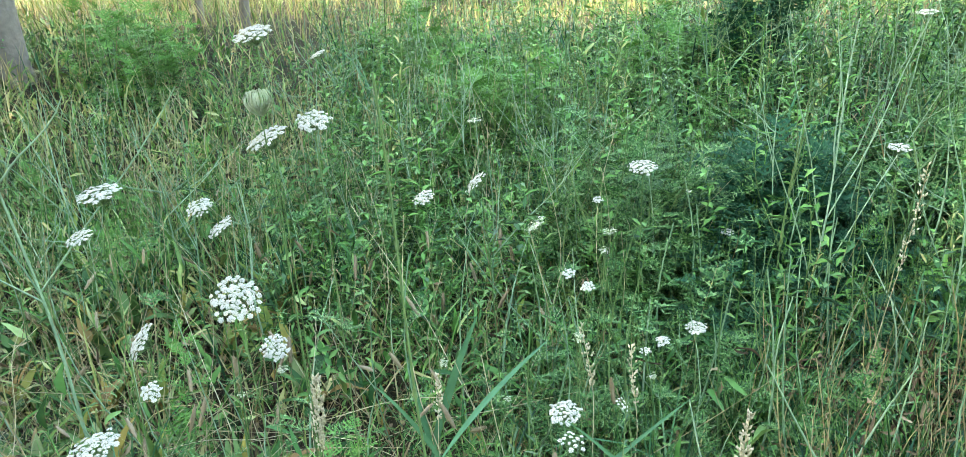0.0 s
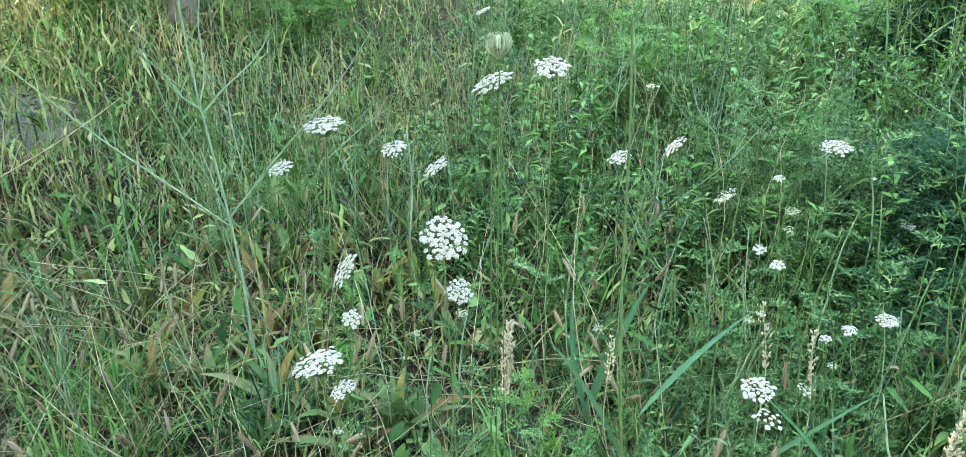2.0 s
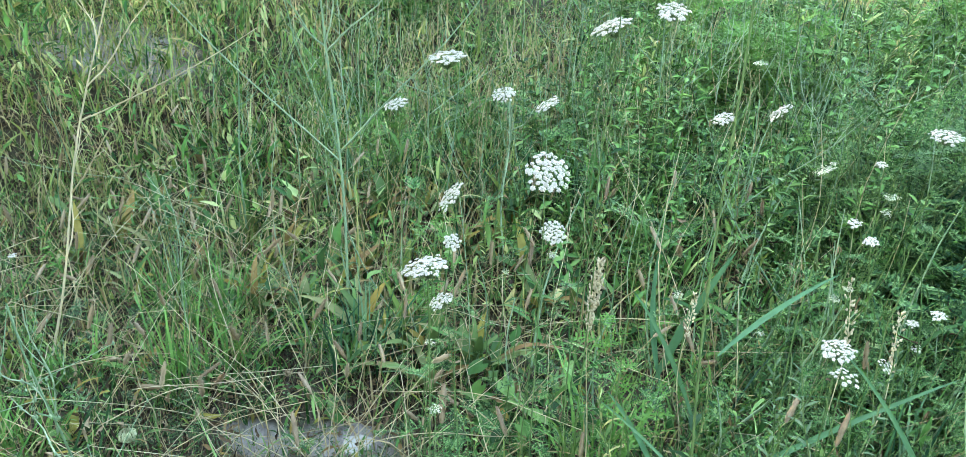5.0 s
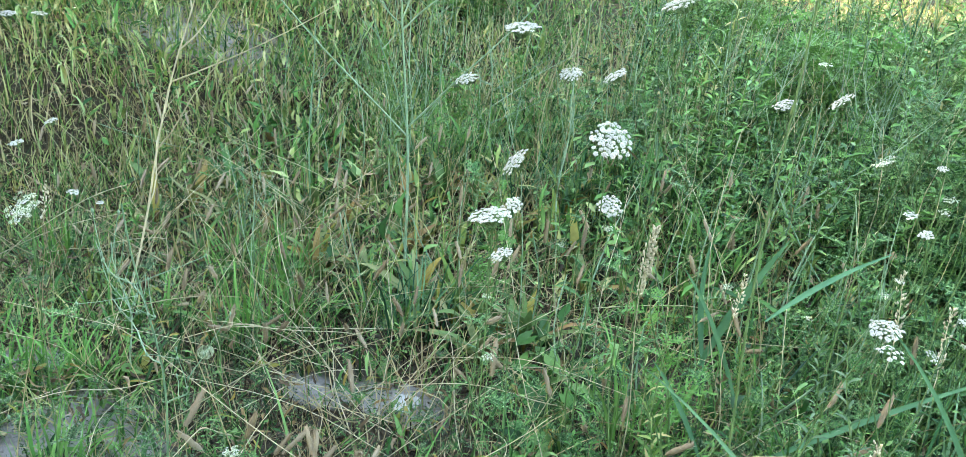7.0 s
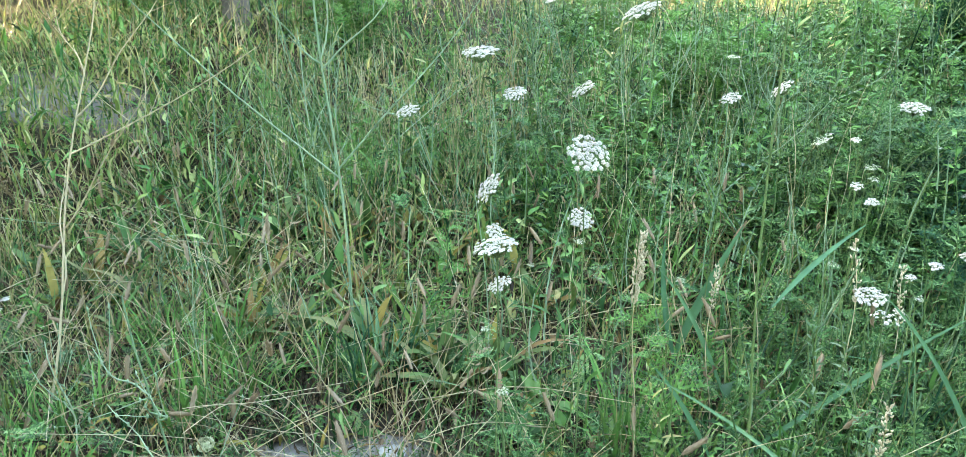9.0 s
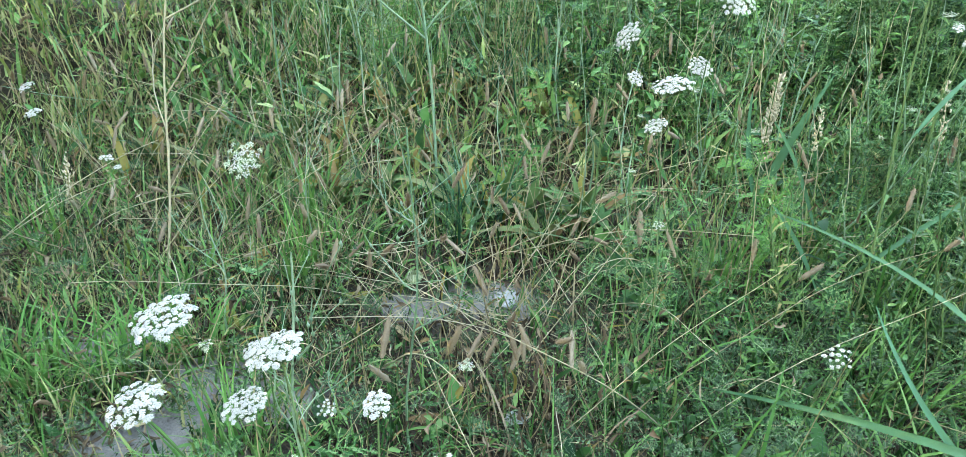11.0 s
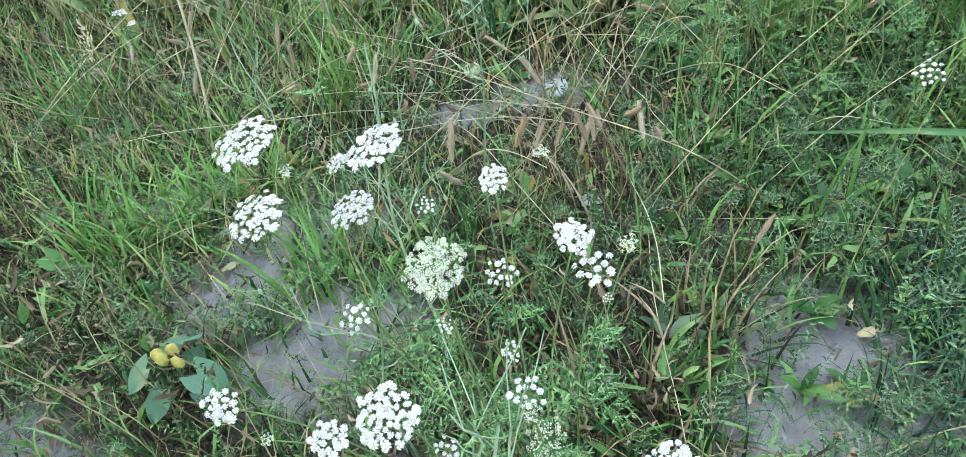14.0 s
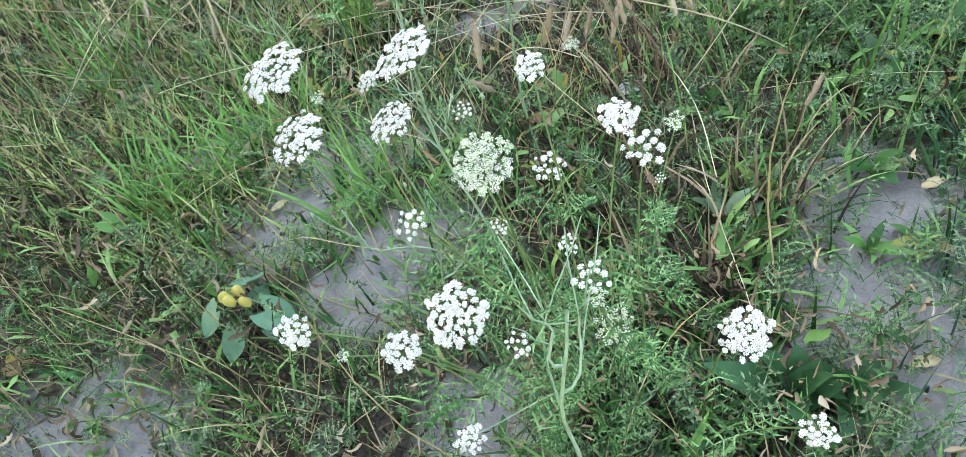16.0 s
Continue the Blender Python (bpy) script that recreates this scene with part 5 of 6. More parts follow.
panicle((1.05, 2.2), (1.15, 2.3, 0.85), 0.3, "loose straw-coloured grass panicle", 9, 50)


# ---- branching stalks ----
def branching(foot, top, branches, label, name, category, group, mat, r0, seed, buds=True):
    """A stiff main stem with side branches: each from a share of the stem's height to an end point."""
    r = random.Random(seed)
    fx, fy = foot
    f = np.array((fx, fy, float(height(fx, fy)) - 0.01))
    ob = thing(name, f, label, category, group)
    p = arc((0, 0, 0), np.array(top) - f, 10, 0, 0.02, r)
    h = Heap()
    stalk(h, p, r0, r0 * 0.45, 5)
    part("stem", h.mesh("stem", mat, True), ob)
    for s, end in branches:
        i = min(9, int(s * 10))
        a = p[i] + (p[i + 1] - p[i]) * (s * 10 - i)
        e = np.array(end) - f
        bp = arc(a, e, 7, -0.015, 0.015, r)
        bh = Heap()
        stalk(bh, bp, r0 * 0.6, r0 * 0.25, 4)
        for k in (2, 3, 5, 6):
            if r.random() < 0.85:
                tw = bp[k] + np.array([r.gauss(0, 0.045), r.gauss(0, 0.045), r.uniform(0.02, 0.09)])
                stalk(bh, arc(bp[k], tw, 3, 0, 0.003, r), r0 * 0.3, r0 * 0.22, 3)
                if buds:
                    v = oct_v * np.array([0.0025, 0.0025, 0.006]) + tw
                    bh.add(v, None, oct_t)
            if buds:
                bh.add(oct_v * np.array([0.0028, 0.0028, 0.0055]) + bp[k], None, oct_t)
        part("branch", bh.mesh("branch", mat), ob)


G = "branching weed stalks"
CH = "pale silvery-green branching weed stalk with small buds"
branching((-1.08, 1.885), (-1.15, 1.88, 1.30), [(0.44, (-1.69, 1.56, 1.15)), (0.45, (-1.27, 1.80, 1.16)), (0.46, (-0.70, 2.10, 1.06)), (0.68, (-0.94, 1.97, 1.06)), (0.69, (-1.30, 1.84, 1.02)), (0.70, (-1.06, 1.91, 1.28))],
          CH, "branching_weed", "weed stalk", G, SILVER, 0.0056, 1)
branching((1.0, 2.76), (1.07, 2.85, 1.12), [(0.25, (0.80, 2.75, 0.95)), (0.25, (1.30, 2.80, 0.92)), (0.38, (0.86, 2.72, 1.12)), (0.45, (1.28, 2.9, 1.15)), (0.6, (1.0, 2.8, 1.18)), (0.55, (1.22, 2.78, 1.08))],
          CH, "branching_weed", "weed stalk", G, SILVER, 0.0042, 2)
branching((1.35, 2.55), (1.38, 2.62, 1.2), [(0.3, (1.15, 2.5, 0.9)), (0.4, (1.62, 2.55, 0.98)), (0.5, (1.22, 2.6, 1.15)), (0.62, (1.55, 2.7, 1.2))],
          CH, "branching_weed", "weed stalk", G, SILVER, 0.0040, 3)
k = 0
rb = random.Random(33)
while k < 52:
    x, y = rb.uniform(-2.4, 2.0), rb.uniform(2.0, 4.4)
    g = float(height(x, y))
    hgt = rb.uniform(0.6, 0.95)
    top = (x + rb.gauss(0, 0.08), y + rb.gauss(0, 0.08), g + hgt)
    br = [(rb.uniform(0.3, 0.8), (x + rb.gauss(0, 0.2), y + rb.gauss(0, 0.12), g + hgt * rb.uniform(0.75, 1.05))) for _ in range(rb.randrange(3, 6))]
    branching((x, y), top, br, "slender green branching weed stalk among tall grass", "branching_weed", "weed stalk", G, SILVER if k % 2 else STEM, rb.uniform(0.0032, 0.0048), 50 + k)
    k += 1
# near stalks in the middle
branching((-0.62, 0.41), (-0.535, 0.35, 0.74), [(0.55, (-0.49, 0.34, 0.62)), (0.55, (-0.61, 0.37, 0.60)), (0.6, (-0.555, 0.36, 0.72)), (0.75, (-0.50, 0.33, 0.70))], "fuzzy pale green weed with short upright side shoots", "branching_weed", "weed stalk", G, SILVER, 0.0028, 4)
branching((-0.60, 0.71), (-0.53, 0.63, 0.78), [(0.50, (-0.46, 0.68, 0.50)), (0.62, (-0.62, 0.64, 0.58)), (0.74, (-0.49, 0.62, 0.66)), (0.8, (-0.58, 0.61, 0.70))], "fuzzy pale green weed stalk with short side shoots", "branching_weed", "weed stalk", G, SILVER, 0.0028, 5)
branching((-1.30, 1.44), (-1.22, 1.34, 0.58), [(0.3, (-1.18, 1.36, 0.52)), (0.35, (-1.28, 1.38, 0.56)), (0.4, (-1.33, 1.36, 0.50)), (0.5, (-1.12, 1.33, 0.46))], "pale green weed with several close upright stems", "branching_weed", "weed stalk", G, SILVER, 0.0026, 10)
branching((-1.28, 0.98), (-1.25, 0.95, 0.36), [(0.4, (-1.12, 0.95, 0.25)), (0.5, (-1.40, 0.98, 0.30)), (0.7, (-1.16, 0.92, 0.36))], "fuzzy pale green weed stalk", "branching_weed", "weed stalk", G, SILVER, 0.003, 6)
branching((-0.42, 0.02), (-0.33, 0.05, 0.56), [(0.75, (-0.315, 0.09, 0.54)), (0.6, (-0.39, 0.12, 0.48)), (0.85, (-0.36, 0.03, 0.60))], "thick pale green forked weed stem among white umbels", "branching_weed", "weed stalk", G, SILVER, 0.0036, 8, False)
branching((-0.62, 0.25), (-0.53, 0.20, 0.58), [(0.6, (-0.46, 0.22, 0.50)), (0.7, (-0.60, 0.14, 0.55))], "pale green forked weed stem among white umbels", "branching_weed", "weed stalk", G, SILVER, 0.0028, 9)
# dead stalk
branching((-1.66, 1.14), (-1.72, 1.62, 1.08), [(0.62, (-1.22, 1.70, 0.92)), (0.3, (-1.85, 1.5, 0.55)), (0.8, (-1.9, 1.6, 1.0)), (0.45, (-1.45, 1.55, 0.86)), (0.7, (-1.55, 1.70, 1.06))], "dead tan forked stalk standing above the grass", "dead_stalk", "dead stalk", "", BLEACHED, 0.0044, 7, False)


# ---- leafy herbs ----
def leafy_herb(hgt, leaves, ll, lw, mat, label, seed, feathery=False):
    """An upright stem clothed in leaves from its foot to its tip."""
    r = random.Random(seed)
    ob = thing("leafy_herb", (0, 0, 0), label, "herb", "leafy herbs in the meadow")
    p = arc((0, 0, -0.01), (r.uniform(-0.06, 0.06), r.uniform(-0.06, 0.06), hgt), 8, 0, 0.03, r)
    h = Heap()
    stalk(h, p, 0.0028, 0.0012, 4)
    part("stem", h.mesh("stem", STEM, True), ob)
    f = Heap()
    for k in range(leaves):
        s = 0.12 + 0.87 * k / leaves
        i = min(7, int(s * 8))
        root = p[i] + (p[i + 1] - p[i]) * (s * 8 - i)
        sc = (1.15 - 0.65 * s) * r.uniform(0.75, 1.15)
        m = np.array(Matrix.Rotation(k * 2.4 + r.uniform(-0.4, 0.4), 3, "Z") @ Matrix.Rotation(-r.uniform(0.2, 1.0), 3, "Y") @ Matrix.Rotation(r.gauss(0, 0.4), 3, "X"))
        if feathery:
            v, t = FAT_FRONDS[r.randrange(len(FAT_FRONDS))]
            f.add((v * sc * ll / 0.14) @ m.T + root, None, t)
        else:
            v, q = leaf_shape(4, ll * sc, lw * sc, r.uniform(0.1, 0.5), r.uniform(0.1, 0.6), 0.85)
            f.add(v @ m.T + root, q)
    part("foliage", f.mesh("foliage", mat), ob)
    return ob


HERBS = [leafy_herb(0.52, 46, 0.060, 0.011, BROADLEAF, "tall green herb with narrow leaves all up its stem", 1),
         leafy_herb(0.42, 34, 0.070, 0.014, BRIGHT, "fresh green herb with lance-shaped leaves", 2),
         leafy_herb(0.62, 54, 0.050, 0.009, GREYLEAF, "tall grey-green herb with narrow leaves", 3),
         leafy_herb(0.48, 30, 0.11, 0.01, BRIGHT, "bright green herb with feathery divided leaves", 4, True),
         leafy_herb(0.36, 26, 0.10, 0.01, BROADLEAF, "green herb with feathery divided leaves", 5, True),
         leafy_herb(0.56, 36, 0.075, 0.012, PALEGRASS, "yellow-green herb with narrow withering leaves", 6)]
ra = random.Random(55)
k = 0
while k < 210:
    x, y = ra.uniform(-2.6, 2.2), 1.35 + 4.4 * ra.random() ** 1.2
    x += (y - 2.5) * 0.45 * x / 2.4 * (y > 2.5)
    if ra.random() > (1 - 0.9 * float(dry_zone(x, y))) * float(clearing(x, y)) * (1 - 0.5 * float(right_dry(x, y))) * (0.25 + 0.75 * float(patchy(x, y, 3.0, 41))):
        continue
    turn = Matrix.LocRotScale((x, y, float(height(x, y))), Euler((ra.gauss(0, 0.15), ra.gauss(0, 0.15), ra.uniform(0, 6.28))), None)
    ob = HERBS[ra.randrange(6)]
    if k < 6:
        HERBS[k].matrix_basis = turn
    else:
        copy_thing(ob, turn).scale = [ra.uniform(0.65, 1.2)] * 3
    k += 1


def tall_place(x, y):
    """1 where tall weeds close the bank, 0 where it lies open towards the slim trees."""
    return smooth(0.45, 0.75, x + 0.49 * (y - 0.45) + 0.1)


k = 0
while k < 90:
    x, y = ra.uniform(-5.0, 3.6), ra.uniform(3.7, 6.6)
    if ra.random() > float(tall_place(x, y)):
        continue
    turn = Matrix.LocRotScale((x, y, float(height(x, y))), Euler((ra.gauss(0, 0.12), ra.gauss(0, 0.12), ra.uniform(0, 6.28))), None)
    copy_thing(HERBS[ra.choice((0, 2, 2, 2, 5))], turn).scale = [ra.uniform(1.2, 1.9)] * 3
    k += 1
b = scatter(650, (-5.0, 3.8, 3.6, 6.8), lambda x, y: tall_place(x, y) * (0.3 + 0.7 * patchy(x, y, 2.2, 51)))
stems_field("bank_stems", "tall pale silvery-green stems crowding the bank", SILVER, b, 0.5, 1.05, 0.0038, 0.35, 0.08, "weed stems")
# far weeds in the lightened green, in place of stronger light there
b = scatter(1500, (-4.0, 3.6, 2.7, 6.6), lambda x, y: tall_place(x, y) * (0.2 + 0.8 * patchy(x, y, 2.7, 53)))
shoot_field("tall_leafy_shoots", "green leafy weeds crowding the bank, lightened to stand in for more light", BRIGHT, b, 1.2, 2.5, 0.35)
b = scatter(1500, (-5.0, 3.8, 3.5, 6.8), lambda x, y: tall_place(x, y))
grass_field("bank_blades", "tall blue-green grass leaves crowding the bank", BLUEGREEN, b, 0.30, 0.85, 0.010, 0.022, 0.4, 1.4, 6)


# ---- dry clumps ----
def dry_clump(x, y, n, hmin, hmax, label, spread=0.06):
    """Old upright stems and some green ones from one foot."""
    ob = thing("dry_grass_clump", (x, y, float(height(x, y)) - 0.005), label, "grass clump", "dry grass clumps")
    for k in range(n):
        at = np.array([[rng.normal(0, spread), rng.normal(0, spread), 0.0]])
        v, q = tubes(stem_path(at, hmin, hmax, 0.2, 0.06), 0.0023 * rng.uniform(0.7, 1.3) * np.linspace(1, 0.4, 6)[None], 4)
        me = mesh_of("stalk", v, q)
        me.materials.append(STRAW if k % 5 < 3 else STEM)
        part("stalk", me, ob)
    at = np.stack([rng.normal(0, spread, n), rng.normal(0, spread, n), np.zeros(n)], 1)
    v, q = strips(at, rng.uniform(0, 6.283, n), np.abs(rng.normal(0, 0.3, n)), rng.uniform(hmin * 0.4, hmax * 0.7, n), rng.uniform(0.006, 0.013, n), rng.normal(1.2, 0.5, n), 6, 1.2)
    me = mesh_of("blade_tuft", v, q)
    me.materials.append(PALEGRASS)
    part("blade_tuft", me, ob, "pale green and tan arching blades")


for i in range(6):
    x, y = ra.uniform(-3.0, -1.1), ra.uniform(2.1, 3.8)
    dry_clump(x, y, 14, 0.35, 0.85, "clump of tall tan and pale green grass stems")
for i in range(7):
    x, y = ra.uniform(0.75, 1.8), ra.uniform(1.7, 2.7)
    dry_clump(x, y, 12, 0.3, 0.6, "clump of withered tan stems and pale blades", 0.07)


# ---- rosettes and broad leaves ----
def rosette(x, y, count, length, width, lift, mat, label, seed, tip=0.8, yellow=0.0, name="rosette_plant", category="broadleaf weed", group="broadleaf rosettes", arching=0.0):
    r = random.Random(seed)
    f = Vector((x, y, float(height(x, y)) - 0.003))
    ob = thing(name, f, label, category, group)
    for k in range(count):
        L, W = length * r.uniform(0.65, 1.15), width * r.uniform(0.8, 1.15)
        v, q = leaf_shape(8, L, W, r.uniform(0.05, 0.3), r.uniform(0.15, 0.5), tip, 0.05)
        v[:, 2] += 0.02 * L * np.sin(v[:, 0] / L * 9 + k)
        if arching:
            s = v[:, 0] / L
            bend = arching * r.uniform(0.4, 1.3)
            v[:, 0], v[:, 2] = L * np.sin(bend * s) / bend + v[:, 2] * np.sin(bend * s), -L * (1 - np.cos(bend * s)) / bend + v[:, 2] * np.cos(bend * s)
        me = mesh_of("leaf", v, q, smooth=True)
        me.materials.append(YELLOWLEAF if r.random() < yellow else mat)
        az = k * 2.4 + r.uniform(-0.4, 0.4)
        up = lift * r.uniform(0.5, 1.2)
        m = Matrix.Rotation(az, 4, "Z") @ Matrix.Rotation(-up, 4, "Y") @ Matrix.Rotation(r.gauss(0, 0.25), 4, "X")
        part("leaf", me, ob, "", Matrix.Translation((0, 0, 0.004 + 0.002 * k)) @ m)
    return ob


rz = random.Random(77)
ROS = [(-1.80, 1.62), (-1.55, 1.75), (-1.30, 1.62), (-1.90, 1.35), (-1.05, 1.62), (-1.62, 1.95), (-1.2, 1.9), (-0.85, 1.75), (-2.1, 1.8), (-1.42, 1.52), (-2.3, 1.4), (-0.62, 1.70)]
for i, (x, y) in enumerate([(x, y + (0.25 if y < 1.7 else 0.05)) for x, y in ROS]):
    rosette(x, y, rz.randrange(7, 11), rz.uniform(0.16, 0.28), rz.uniform(0.018, 0.032), 1.25, STRAPLEAF, "rosette of long grey-green and yellowing strap leaves", 100 + i, 0.75, 0.25, arching=0.7)
for i in range(40):
    x, y = rz.uniform(-2.7, -0.5), max(1.85, rz.uniform(1.5, 2.9))
    rosette(x, y, rz.randrange(6, 11), rz.uniform(0.17, 0.30), rz.uniform(0.024, 0.044), 1.25, STRAPLEAF, "rosette of long grey-green and yellowing strap leaves", 500 + i, 0.75, 0.28, arching=0.6)
for i in range(50):
    x, y = rz.uniform(-2.2, 0.9), rz.uniform(0.0, 2.4)
    if float(bare(np.array(x), np.array(y))) > 0.4:
        continue
    rosette(x, y, rz.randrange(5, 9), rz.uniform(0.06, 0.12), rz.uniform(0.022, 0.040), 0.55, BROADLEAF, "small rosette of broad green leaves on the soil", 200 + i, 0.9, 0.12)
for i in range(26):
    x, y = rz.uniform(-0.3, 0.75), rz.uniform(0.45, 1.4)
    if float(bare(np.array(x), np.array(y))) > 0.3:
        continue
    rosette(x, y, rz.randrange(6, 10), rz.uniform(0.06, 0.10), rz.uniform(0.018, 0.028), 1.15, GREYLEAF if i % 2 else BROADLEAF, "upright cluster of oblong pale green leaves", 600 + i, 1.1, 0.15)
for i in range(10):
    x, y = rz.uniform(-0.45, -0.05), rz.uniform(1.45, 1.95)
    rosette(x, y, rz.randrange(5, 8), rz.uniform(0.10, 0.16), rz.uniform(0.05, 0.07), 0.6, BROADLEAF, "low plant with broad rounded green leaves", 300 + i, 1.0, 0.08)
rosette(-0.125, 0.215, 7, 0.15, 0.055, 1.2, DOCK, "dark green broad-leaved dock beside bare soil", 401, 0.9)
rosette(-0.06, 0.235, 6, 0.10, 0.042, 0.9, DOCK, "green broad-leaved weed beside bare soil", 402, 0.9)
rosette(0.0, 0.66, 5, 0.07, 0.028, 0.7, BROADLEAF, "small green seedling at the edge of bare soil", 403, 0.9)
rosette(0.06, 0.50, 6, 0.06, 0.022, 0.7, BROADLEAF, "small green seedling on bare soil", 404, 0.9, 0.3)
rosette(-0.02, 0.48, 6, 0.07, 0.016, 0.9, BROADLEAF, "small green seedling on bare soil", 405, 0.8)


def heart_leaf(size, r):
    """A heart-shaped leaf along +x, gently folded and waved."""
    n = 9
    rows, q = [], []
    for i in range(n + 1):
        s = i / n
        w = size * 0.52 * (math.sin(math.pi * min(1, s * 0.93 + 0.17)) ** 0.8) * (1 - 0.25 * s)
        back = -0.16 * size * (1 - s) ** 2
        for j, e in enumerate((-1, -0.5, 0, 0.5, 1)):
            rows.append((size * s + back * abs(e) * 2, e * w, 0.12 * size * abs(e) + 0.05 * size * math.sin(s * 7 + e * 3) - 0.25 * size * s * s))
    for i in range(n):
        for j in range(4):
            a = i * 5 + j
            q.append((a, a + 1, a + 6, a + 5))
    return np.array(rows), np.array(q)


def leafy_weed(x, y, hgt, leaves, size, label, name, category, seed, burs=0, mat=None):
    r = random.Random(seed)
    f = np.array((x, y, float(height(x, y)) - 0.005))
    ob = thing(name, f, label, category)
    p = arc((0, 0, 0), (r.uniform(-.02, .02), r.uniform(-.02, .02), hgt), 6, 0, 0.01, r)
    h = Heap()
    stalk(h, p, 0.003, 0.002, 5)
    part("stem", h.mesh("stem", STEM, True), ob)
    for k in range(leaves):
        s = 0.35 + 0.65 * k / max(1, leaves - 1)
        i = min(5, int(s * 6))
        root = p[i] + (p[i + 1] - p[i]) * (s * 6 - i)
        az = k * 2.1 + r.uniform(-0.3, 0.3)
        st = np.array([math.cos(az) * size * 0.6, math.sin(az) * size * 0.6, size * 0.25])
        lh = Heap()
        stalk(lh, arc((0, 0, 0), st, 3), 0.0012, 0.001, 3)
        v, q = heart_leaf(size * r.uniform(0.75, 1.1), r)
        m = np.array((Matrix.Rotation(az, 3, "Z") @ Matrix.Rotation(0.6 + r.gauss(0, 0.3), 3, "Y")))
        lh.add(v @ m.T + st, q)
        part("leaf", lh.mesh("leaf", mat or BROADLEAF, True), ob, "heart-shaped green leaf", Matrix.Translation(root))
    for k in range(burs):
        bh = Heap()
        c = p[-1] + np.array([0.017 * math.cos(k * 1.7), 0.017 * math.sin(k * 1.7), 0.012 + 0.009 * k])
        bm = bmesh.new()
        bmesh.ops.create_icosphere(bm, subdivisions=2, radius=1)
        bv = np.array([v.co for v in bm.verts])
        bt = np.array([[v.index for v in fc.verts] for fc in bm.faces])
        bm.free()
        bv = bv * (1 + 0.22 * (np.arange(len(bv)) % 2)[:, None]) * np.array([0.0095, 0.0095, 0.0145])
        bh.add(bv + c, None, bt)
        part("bur", bh.mesh("bur", BUR), ob, "prickly yellow-green bur")


leafy_weed(-1.10, 0.28, 0.11, 6, 0.074, "cocklebur with heart-shaped leaves and yellow-green burs", "cocklebur", "cocklebur", 1, 4, BURLEAF)
leafy_weed(-1.70, 0.50, 0.12, 5, 0.055, "small weed with heart-shaped green leaves", "heart_leaved_weed", "broadleaf weed", 2)
leafy_weed(-1.62, 0.42, 0.08, 4, 0.05, "small weed with heart-shaped green leaves", "heart_leaved_weed", "broadleaf weed", 3)
leafy_weed(-0.42, 1.78, 0.18, 6, 0.06, "weed with heart-shaped green leaves", "heart_leaved_weed", "broadleaf weed", 4)
leafy_weed(-0.30, 1.62, 0.15, 5, 0.055, "weed with heart-shaped green leaves", "heart_leaved_weed", "broadleaf weed", 5)


# pale fallen leaves
def fallen_leaf(x, y, L, W, az, mat, label, seed):
    r = random.Random(seed)
    n = 7
    vs, q = [], []
    for i in range(n + 1):
        s = i / n
        w = W / 2 * (math.sin(math.pi * min(0.97, 0.08 + 0.9 * s)) ** 0.6) * r.uniform(0.75, 1.15)
        for j, e in enumerate((-1, -0.4, 0.4, 1)):
            vs.append((L * s, e * w, 0.15 * W * abs(e) * r.uniform(0.3, 1.6) + 0.05 * L * math.sin(s * 5)))
    for i in range(n):
        for j in range(3):
            q.append((i * 4 + j, i * 4 + j + 1, i * 4 + j + 5, i * 4 + j + 4))
    me = mesh_of("fallen_leaf", vs, q, smooth=True)
    me.materials.append(mat)
    ob = tagged(new("fallen_leaf", me), label, "fallen leaf", "fallen leaves on the soil")
    md = ob.modifiers.new("thickness", "SOLIDIFY")
    md.thickness = 0.0008
    ob.matrix_basis = Matrix.Translation((x, y, float(height(x, y)) + 0.016)) @ Matrix.Rotation(az, 4, "Z") @ Matrix.Rotation(r.gauss(0, 0.2), 4, "X")


fallen_leaf(-0.67, 1.385, 0.095, 0.062, 1.2, PALELEAF, "pale grey-white withered leaf lying on the soil", 1)
fallen_leaf(-0.47, 0.90, 0.06, 0.04, 0.6, PALELEAF, "greyish withered leaf on the soil", 2)
for i, (x, y) in enumerate([(0.16, 0.42), (0.10, 0.30), (0.02, 0.28), (0.20, 0.55), (0.10, 0.62), (-1.20, 0.62), (-1.05, 0.66), (-0.75, 0.35), (-1.35, 0.12), (-0.2, 0.42), (-1.6, 0.9), (-0.9, 1.2)]):
    fallen_leaf(x, y, rz.uniform(0.035, 0.06), rz.uniform(0.012, 0.024), rz.uniform(0, 6), STRAW if i % 3 else DEAD, "curled tan dead leaf on bare soil", 10 + i)


# long arching straws
def straw(p0, p1, sag, seed, rad=0.0016):
    r = random.Random(seed)
    h = Heap()
    a = np.array((*p0[:2], float(height(*p0[:2])) + p0[2]))
    e = np.array((*p1[:2], float(height(*p1[:2])) + p1[2]))
    stalk(h, arc(a, e, 12, sag, 0.02, r), rad, rad * 0.5, 4)
    tagged(new("dry_straw", h.mesh("dry_straw", BLEACHED, True)), "long bent straw-coloured grass stalk lying over the plants", "straw", "fallen straws")


straw((-1.28, 0.45, 0.0), (-0.80, 0.42, 0.12), 0.06, 1, 0.002)
straw((-1.45, 0.38, 0.02), (-1.10, 0.40, 0.03), 0.02, 2)
straw((-0.15, 0.25, 0.01), (0.35, 0.50, 0.04), 0.02, 3, 0.002)
